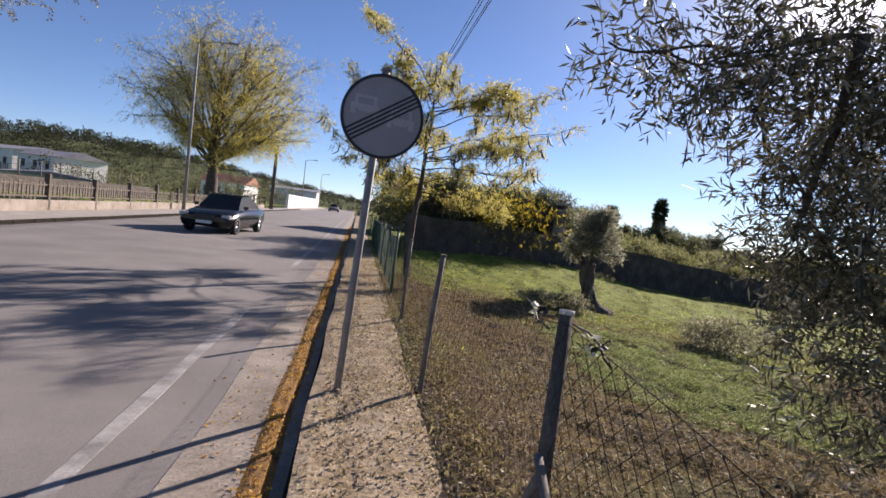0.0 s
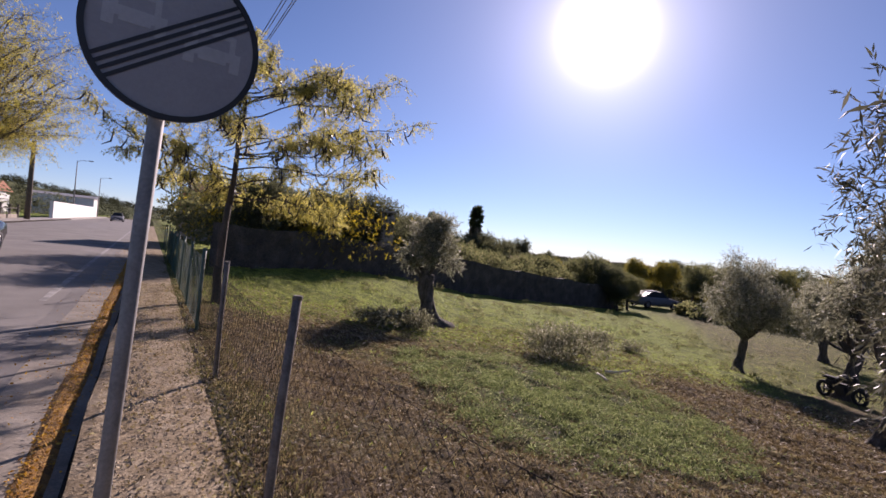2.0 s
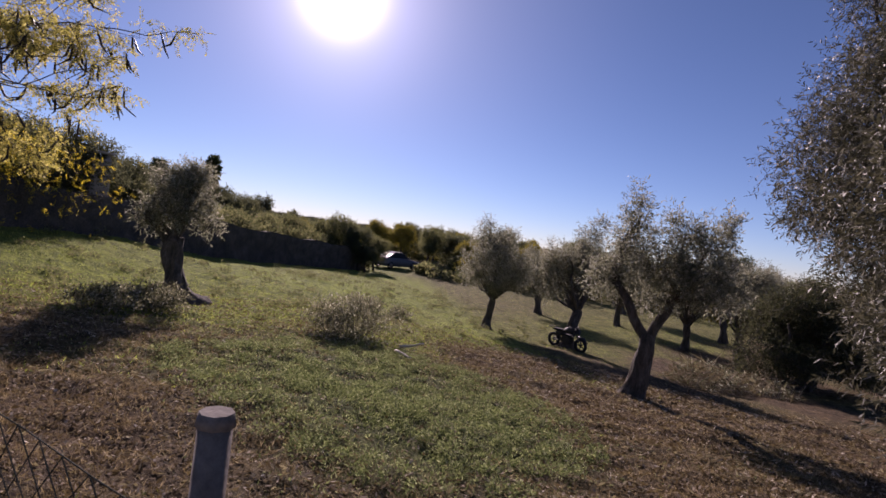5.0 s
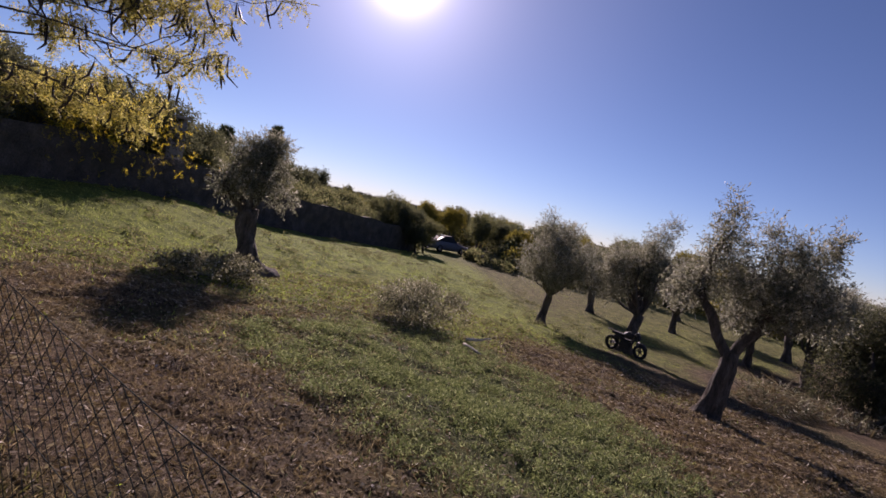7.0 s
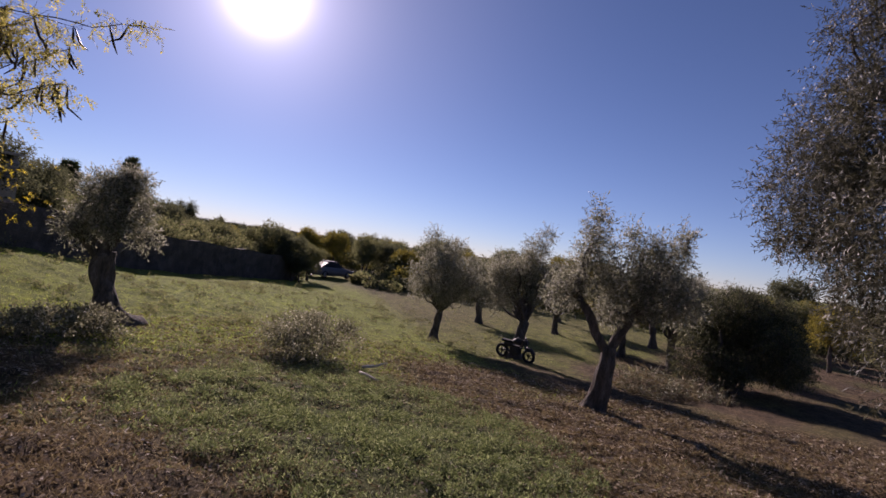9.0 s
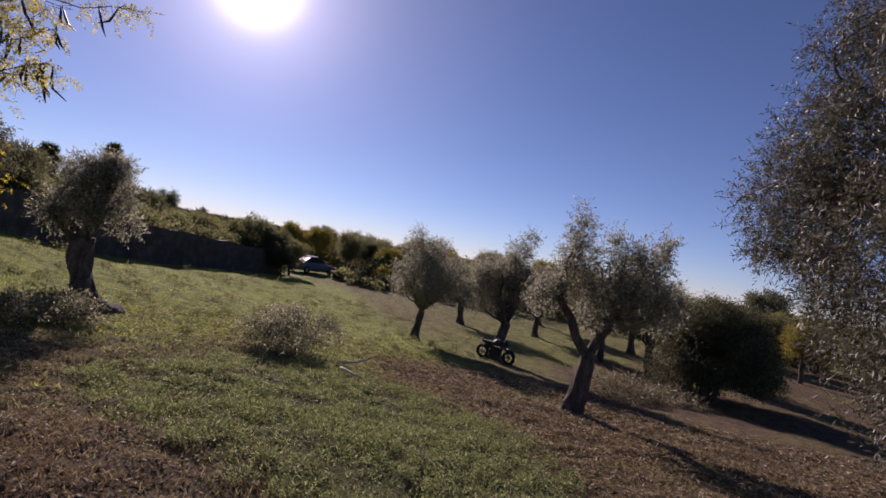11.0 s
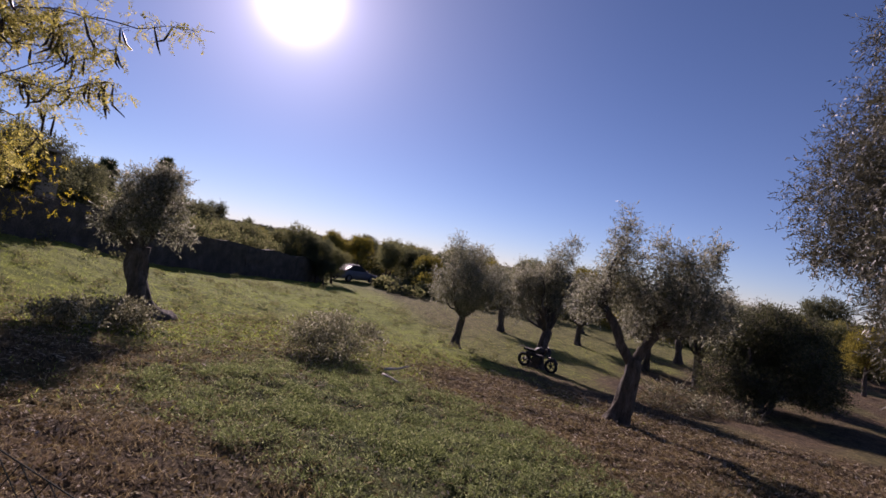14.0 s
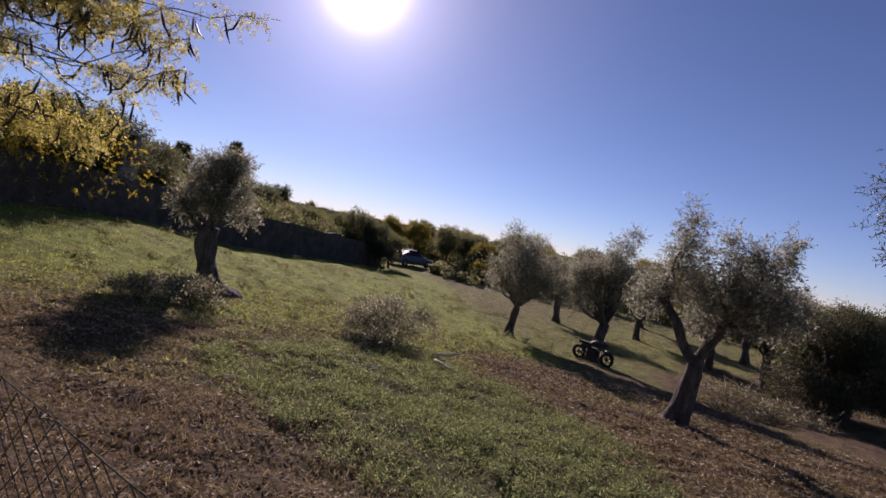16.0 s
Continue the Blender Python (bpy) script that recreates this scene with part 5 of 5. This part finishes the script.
# ---- hill and far woods ----
def hill():
    xs, ys = np.linspace(-520, 420, 70), np.linspace(160, 640, 36)
    X, Y = np.meshgrid(xs, ys, indexing="ij")
    Z = -3 + (24 * np.exp(-(((X + 190) / 150) ** 2)) + 3 * np.exp(-(((X + 60) / 70) ** 2)) + 2 * np.exp(-(((X - 200) / 160) ** 2))) * smooth01(160, 360, Y)
    idx = np.arange(X.size).reshape(X.shape)
    f = np.stack([idx[:-1, :-1], idx[1:, :-1], idx[1:, 1:], idx[:-1, 1:]], -1).reshape(-1, 4)
    ob = raw("hill", np.stack([X, Y, Z], -1).reshape(-1, 3).tolist(), f.tolist(), M_FIELD, smooth=True)
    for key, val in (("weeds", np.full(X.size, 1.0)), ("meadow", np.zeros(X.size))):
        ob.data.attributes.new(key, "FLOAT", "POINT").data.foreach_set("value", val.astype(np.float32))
    tagged(ob, "low wooded hill on the horizon", "hill", kind="structure")
    n = 4200
    x, y = rng.uniform(-500, 400, n), rng.uniform(180, 520, n)
    z = -3 + (24 * np.exp(-(((x + 190) / 150) ** 2)) + 3 * np.exp(-(((x + 60) / 70) ** 2)) + 2 * np.exp(-(((x - 200) / 160) ** 2))) * smooth01(160, 360, y)
    q = []
    for i in range(n):
        s = rng.uniform(2.2, 5.0) * (1.0 if x[i] < -110 else 0.55)
        m = 90
        d = unit_rows(rng.normal(size=(m, 3)))
        b = np.array([x[i], y[i], z[i] + s * 0.9]) + d * np.array([s, s, s * 0.9]) * rng.uniform(0.5, 1.0, (m, 1))
        q.append(leaf_quads(b, unit_rows(d + rng.normal(size=(m, 3))), rng.uniform(0.7, 1.6, m) * s * 0.22, rng.uniform(0.6, 1.2, m) * s * 0.18))
    tagged(quads_mesh("far_woods", np.concatenate(q), M_HILLWOOD), "dark pine and oak woods on the hill", "woods", kind="stuff")
    q = []
    for i in range(330):
        k = rng.random()
        px, py = 2.5 + 30 * k, 20.3 + 12.2 * k ** 0.8
        o = rng.uniform(0.9, 7.0)
        px, py = px - 0.36 * o, py + 0.93 * o
        s = rng.uniform(0.45, 1.0) + 0.04 * o
        m = 420
        d = unit_rows(rng.normal(size=(m, 3)))
        b = np.array([px, py, float(field_z(px, py)) + 0.7 + rng.uniform(0.0, 0.9) + 0.12 * o]) + d * np.array([s, s, s * 1.1]) * rng.uniform(0.5, 1.0, (m, 1))
        q.append(leaf_quads(b, unit_rows(d + rng.normal(size=(m, 3))), rng.uniform(0.08, 0.18, m), rng.uniform(0.04, 0.1, m)))
    tagged(quads_mesh("garden_thicket", np.concatenate(q), M_FARGREEN), "tangled garden shrubs behind the stone wall", "shrubs", kind="stuff")
    for name, mat, count, seed_off in (("field_edge_bushes", M_FARGREEN, 250, 0.0), ("field_edge_golden_bushes", M_FARYELLOW, 90, 1.5)):
        q = []
        for i in range(count):
            a = radians(rng.uniform(43, 108))
            r = rng.uniform(44, 66) + seed_off
            if radians(48) < a < radians(60):
                r = rng.uniform(66, 78)
            px, py = r * math.sin(a), 5 + r * math.cos(a)
            s = rng.uniform(0.7, 1.6)
            m = 420
            d = unit_rows(rng.normal(size=(m, 3)))
            b = np.array([px, py, gz(px, py) + s * 0.85]) + d * np.array([s, s, s * rng.uniform(0.8, 1.4)]) * rng.uniform(0.5, 1.0, (m, 1))
            q.append(leaf_quads(b, unit_rows(d + rng.normal(size=(m, 3))), rng.uniform(0.14, 0.32, m), rng.uniform(0.08, 0.18, m)))
        tagged(quads_mesh(name, np.concatenate(q), mat), "loose bushes and saplings along the field edge", "shrubs", kind="stuff")
    q = []
    for i in range(90):
        a, r = radians(rng.uniform(56, 68) if i % 3 else rng.uniform(45.5, 51)), rng.uniform(42, 52)
        px, py = r * math.sin(a), 5 + r * math.cos(a)
        s = rng.uniform(0.3, 0.65)
        m = 130
        d = unit_rows(rng.normal(size=(m, 3)))
        b = np.array([px, py, gz(px, py) + s * 0.8]) + d * np.array([s, s, s * 1.1]) * rng.uniform(0.5, 1.0, (m, 1))
        q.append(leaf_quads(b, unit_rows(d + rng.normal(size=(m, 3))), rng.uniform(0.15, 0.35, m), rng.uniform(0.08, 0.2, m)))
    tagged(quads_mesh("undergrowth", np.concatenate(q), M_FARGREEN), "rough undergrowth below the trees at the field edge", "shrubs", kind="stuff")
    q = []
    for i in range(420):
        a = rng.uniform(-14, 170)
        r = rng.uniform(75, 160)
        px, py = r * math.sin(radians(a)), r * math.cos(radians(a))
        if px < 14:
            continue
        s = rng.uniform(1.0, 2.2)
        m = 160
        d = unit_rows(rng.normal(size=(m, 3)))
        b = np.array([px, py, gz(px, py) + s * 0.8]) + d * s * rng.uniform(0.5, 1.0, (m, 1))
        q.append(leaf_quads(b, unit_rows(d + rng.normal(size=(m, 3))), rng.uniform(0.7, 1.6, m) * s * 0.2, rng.uniform(0.6, 1.2, m) * s * 0.16))
    tagged(quads_mesh("far_thicket", np.concatenate(q), M_FARDARK), "line of bushes and trees beyond the grove", "woods", kind="stuff")
    q = []
    for i in range(110):
        px, py = rng.uniform(-70, -15), rng.uniform(80, 150)
        if abs(px + 12) < 1:
            continue
        s = rng.uniform(1.2, 3.0)
        m = 240
        d = unit_rows(rng.normal(size=(m, 3)))
        b = np.array([px, py, -0.4 + s * 0.7]) + d * s * rng.uniform(0.5, 1.0, (m, 1))
        q.append(leaf_quads(b, unit_rows(d + rng.normal(size=(m, 3))), rng.uniform(0.7, 1.6, m) * s * 0.13, rng.uniform(0.6, 1.2, m) * s * 0.1))
    tagged(quads_mesh("roadside_bushes", np.concatenate(q), M_FARDARK), "green bushes between the houses", "woods", kind="stuff")


hill()


# ---- across the road ----
def timber_fence():
    f = empty("timber_fence")
    tagged(f, "weathered wooden paling fence with heavy posts along the pavement", "fence")
    post = None
    ys = list(np.arange(12, 70, 3.6))
    for y in ys:
        if post is None:
            post = part("post", box(-0.09, 0.09, -0.09, 0.09, -0.4, 1.35, 0.02), M_TIMBER, f).data
            f.children[0].location = (-11.25, y, 0)
        else:
            o = new("post", post)
            o.parent, o.location = f, (-11.25, y, random.uniform(-0.05, 0.03))
    sl = box(-0.015, 0.015, -0.05, 0.05, 0.42, 1.0)
    slat = bpy.data.meshes.new("slat")
    sl.to_mesh(slat)
    sl.free()
    slat.materials.append(M_TIMBER)
    for y in np.arange(12.2, 58, 0.24):
        o = new("slat", slat)
        o.parent = f
        o.location, o.rotation_euler = (-11.25, y, random.uniform(-0.05, 0.04)), (random.uniform(-0.06, 0.06), 0, 0)
    for z in (0.5, 0.92):
        part("rail", box(-11.24, -11.2, 12, 69, z - 0.03, z + 0.03), M_TIMBER, f)
    part("plinth", box(-11.36, -11.16, 12, 69, -0.4, 0.36, 0.02), M_CONCRETE, f, "low concrete plinth")


timber_fence()


def far_fence():
    f = empty("meadow_fence")
    tagged(f, "dark low embankment with thin fence posts across the meadow", "fence")
    part("bank", box(-27.0, -26.2, 10, 75, -1.2, 0.75, 0.2), M_WALL, f, "dark low retaining wall")
    p = None
    for y in np.arange(12, 75, 3.0):
        if p is None:
            o = part("post", tube([(0, 0, 0.5), (0, 0, 2.1)], [0.06, 0.06], 6), M_CONCRETE, f)
            p = o.data
        else:
            o = new("post", p)
            o.parent = f
        o.location = (-26.6, y, 0)
    for z in (1.2, 1.6, 2.0):
        part("wire", tube([(-26.6, 12, z), (-26.6, 75, z)], [0.012, 0.012], 4), M_WIRE, f)


far_fence()


def lamp_post(x, y, h, arm, label):
    l = empty("street_lamp", pose(x, y, 0))
    part("pole", tube([(0, 0, -0.3), (0, 0, h * 0.5), (0, 0, h)], [0.12, 0.09, 0.06], 10), M_STEEL, l, "tapered steel pole")
    part("arm", tube([(0, 0, h - 0.02), (arm * 0.5, -0.1, h + 0.18), (arm, -0.2, h + 0.25)], [0.045, 0.04, 0.035], 8), M_STEEL, l)
    hd = part("lamp_head", box(arm - 0.1, arm + 0.6, -0.32, -0.08, h + 0.18, h + 0.30, 0.04), M_GREYROOF, l)
    part("diffuser", box(arm + 0.05, arm + 0.5, -0.28, -0.12, h + 0.15, h + 0.185, 0.01), M_LAMP_GLASS, hd)
    tagged(l, label, "street lamp")


lamp_post(-10.6, 36.5, 10.4, 1.9, "tall grey street lamp on the far pavement")
lamp_post(-10.5, 105, 9.0, 1.6, "grey street lamp far along the road")
lamp_post(-10.5, 150, 9.0, 1.6, "grey street lamp far along the road")


def wood_pole(x, y, h, r, label):
    p = empty("utility_pole", pose(x, y, gz(x, y) if x > 1 else 0))
    part("pole", tube([(0, 0, -0.4), (0, 0, h * 0.5), (0.03, 0, h)], [r, r * 0.85, r * 0.7], 9, 0.06), M_TIMBER, p)
    part("crossarm", box(-0.5, 0.5, -0.05, 0.05, h - 0.5, h - 0.4, 0.01), M_TIMBER, p)
    tagged(p, label, "utility pole")


wood_pole(-9.9, 66, 7.5, 0.26, "dark stout pole beside the road")
wood_pole(-47, 75, 9, 0.14, "thin wooden pole by the white house")


def cables():
    for i, (dx, dz) in enumerate(((-0.14, 0.0), (-0.03, 0.08), (0.03, -0.08), (0.14, 0.04))):
        a, b = Vector((2.75 + dx, 62, 7.2 + dz)), Vector((2.75 + dx, -22, 7.2 + dz))
        pts = [a.lerp(b, k / 30) - Vector((0, 0, 0.35 * 4 * (k / 30) * (1 - k / 30))) for k in range(31)]
        o = part("overhead_cable", tube(pts, [0.011] * 31, 5), M_CABLE)
        tagged(o, "black overhead cable strung along the road", "cable", group="overhead cables")


cables()
wood_pole(2.75, 62, 8.2, 0.12, "wooden utility pole far along the fence")
wood_pole(2.75, -22, 8.2, 0.12, "wooden utility pole carrying the cables")


# ---- vehicles ----
def wheel(parent, x, y, z, r, w, flip=1, rim_mat=None):
    bm = bmesh.new()
    prof = [(r * 0.66, -w / 2), (r * 0.95, -w / 2), (r, -w * 0.3), (r, w * 0.3), (r * 0.95, w / 2), (r * 0.66, w / 2)]
    rings = [[bm.verts.new((px, math.cos(a) * pr, math.sin(a) * pr)) for a in np.linspace(0, 6.2832, 24, endpoint=False)] for pr, px in prof]
    for a, b in zip(rings, rings[1:]):
        for k in range(24):
            bm.faces.new((a[k], a[(k + 1) % 24], b[(k + 1) % 24], b[k])).smooth = True
    wh = part("wheel", bm, M_TYRE, parent, "black rubber tyre")
    wh.location = (x, y, z)
    bm = bmesh.new()
    add_tube(bm, [(-w * 0.3, 0, 0), (w * 0.42 * flip, 0, 0)], [r * 0.2, r * 0.2], 10)
    for k in range(5):
        a = k * 1.2566
        add_tube(bm, [(w * 0.36 * flip, 0, 0), (w * 0.3 * flip, math.cos(a) * r * 0.64, math.sin(a) * r * 0.64)], [r * 0.09, r * 0.06], 5)
    ring = [[bm.verts.new((xx, math.cos(a) * rr, math.sin(a) * rr)) for a in np.linspace(0, 6.2832, 24, endpoint=False)] for rr, xx in ((r * 0.67, -w * 0.4), (r * 0.6, 0), (r * 0.67, w * 0.4 * flip))]
    for a, b in zip(ring, ring[1:]):
        for k in range(24):
            bm.faces.new((a[k], a[(k + 1) % 24], b[(k + 1) % 24], b[k]))
    part("rim", bm, rim_mat or M_RIM, wh)


def car(x, y, z, turn, paint, label, s=1.0):
    """A saloon, built along its own -y (front)."""
    c = empty("car", pose(x, y, z, 0, 0, turn))
    sect = [(-2.2, 0.45, 0.62, 0.78), (-2.1, 0.25, 0.70, 0.86), (-1.2, 0.2, 0.88, 0.89), (-0.6, 0.2, 0.93, 0.90), (0.9, 0.2, 0.95, 0.90), (1.6, 0.22, 0.97, 0.88), (2.2, 0.28, 0.92, 0.84), (2.3, 0.45, 0.75, 0.76)]
    bm = bmesh.new()
    rings = []
    for yy, z0, z1, hw in sect:
        zm = (z0 + z1) / 2
        rings.append([bm.verts.new((sx, yy, zz)) for sx, zz in ((-hw * 0.9, z0), (-hw, zm - 0.05), (-hw * 0.97, z1 - 0.08), (-hw * 0.8, z1), (hw * 0.8, z1), (hw * 0.97, z1 - 0.08), (hw, zm - 0.05), (hw * 0.9, z0))])
    for a, b in zip(rings, rings[1:]):
        for k in range(8):
            bm.faces.new((a[k], a[(k + 1) % 8], b[(k + 1) % 8], b[k])).smooth = True
    bm.faces.new(rings[0][::-1])
    bm.faces.new(rings[-1])
    part("body", bm, paint, c)
    bm = bmesh.new()
    rings = []
    for yy, zz, hw in ((-0.95, 0.9, 0.74), (-0.25, 1.38, 0.60), (0.75, 1.42, 0.60), (1.75, 0.96, 0.72)):
        rings.append([bm.verts.new((sx, yy, z1)) for sx, z1 in ((-hw - 0.08 * (zz > 1), 0.9), (-hw, zz), (hw, zz), (hw + 0.08 * (zz > 1), 0.9))])
    for a, b in zip(rings, rings[1:]):
        for k in range(4):
            bm.faces.new((a[k], a[(k + 1) % 4], b[(k + 1) % 4], b[k]))
    part("cabin_glass", bm, M_DARKGLASS, c, "dark tinted windows")
    part("roof", box(-0.58, 0.58, -0.2, 0.8, 1.40, 1.45, 0.02), paint, c)
    for sx in (-1, 1):
        part("headlight", box(sx * 0.72 - 0.16, sx * 0.72 + 0.16, -2.20, -2.0, 0.58, 0.70, 0.03), M_LAMP_GLASS, c)
        part("wing_mirror", box(sx * 0.92 - 0.09, sx * 0.92 + 0.09, -0.72, -0.6, 0.92, 1.05, 0.03), paint, c)
        for yy in (-1.4, 1.4):
            wheel(c, sx * 0.8, yy, 0.32, 0.32, 0.2, sx)
    part("grille", box(-0.35, 0.35, -2.24, -2.15, 0.5, 0.66, 0.02), M_SIGNBLACK, c)
    part("number_plate", box(-0.26, 0.26, -2.26, -2.2, 0.36, 0.46), M_PLATE, c, "blank pale plate")
    c.scale = (s, s, s)
    tagged(c, label, "car")


car(-4.75, 22.5, ROAD_Z, -6, M_BLACKCAR, "black saloon car standing on the road")
car(-4.5, 108, ROAD_Z, 0, M_SILVERCAR, "pale car far off on the road", 1.05)
car(38.8, 33.4, gz(38.8, 33.4), 82, M_SILVERCAR, "silver car parked under trees beyond the meadow")


def motorcycle(x, y, turn):
    b = empty("motorcycle", pose(x, y, gz(x, y), 0, -6, turn))
    b.scale = (0.82, 0.82, 0.82)
    wheel(b, 0, -0.68, 0.31, 0.31, 0.1, 1, M_DARKRIM)
    wheel(b, 0, 0.68, 0.31, 0.31, 0.12, 1, M_DARKRIM)
    part("tank", tube([(0, -0.32, 0.82), (0, -0.1, 0.88), (0, 0.12, 0.8)], [0.1, 0.16, 0.1], 10), M_BIKE, b)
    part("seat", box(-0.12, 0.12, 0.1, 0.72, 0.74, 0.84, 0.04), M_TYRE, b, "black padded seat")
    part("engine", box(-0.15, 0.15, -0.28, 0.26, 0.26, 0.66, 0.08), M_BIKE, b)
    part("side_panel", box(-0.15, 0.15, 0.2, 0.56, 0.56, 0.76, 0.05), M_BIKE, b)
    part("fairing", box(-0.13, 0.13, -0.58, -0.36, 0.8, 1.06, 0.07), M_BIKE, b)
    part("frame", tube([(0, -0.42, 0.85), (0, -0.2, 0.4), (0, 0.3, 0.36), (0, 0.5, 0.7)], [0.03] * 4, 8), M_BIKE, b)
    for sx in (-0.08, 0.08):
        part("fork", tube([(sx, -0.68, 0.31), (sx, -0.42, 0.95)], [0.025, 0.025], 8), M_DARKRIM, b)
        part("swing_arm", tube([(sx, 0.68, 0.31), (sx, 0.1, 0.4)], [0.02, 0.02], 8), M_BIKE, b)
    part("handlebar", tube([(-0.36, -0.28, 1.02), (-0.1, -0.42, 0.97), (0.1, -0.42, 0.97), (0.36, -0.28, 1.02)], [0.016] * 4, 8), M_SIGNBLACK, b)
    part("headlamp", tube([(0, -0.6, 0.86), (0, -0.48, 0.86)], [0.09, 0.06], 12), M_DARKRIM, b)
    part("mudguard", tube([(0, -0.98, 0.45), (0, -0.8, 0.63), (0, -0.55, 0.66)], [0.05, 0.06, 0.05], 8), M_BIKE, b)
    part("rear_rack", tube([(-0.1, 0.6, 0.84), (-0.1, 0.9, 0.87), (0.1, 0.9, 0.87), (0.1, 0.6, 0.84)], [0.012] * 4, 6), M_BIKE, b)
    part("exhaust", tube([(0.14, -0.2, 0.32), (0.16, 0.2, 0.26), (0.17, 0.8, 0.34)], [0.03, 0.035, 0.05], 8), M_DARKRIM, b)
    tagged(b, "dark motorcycle parked in the shade of an olive tree", "motorcycle")


motorcycle(19.3, 10.6, -14)
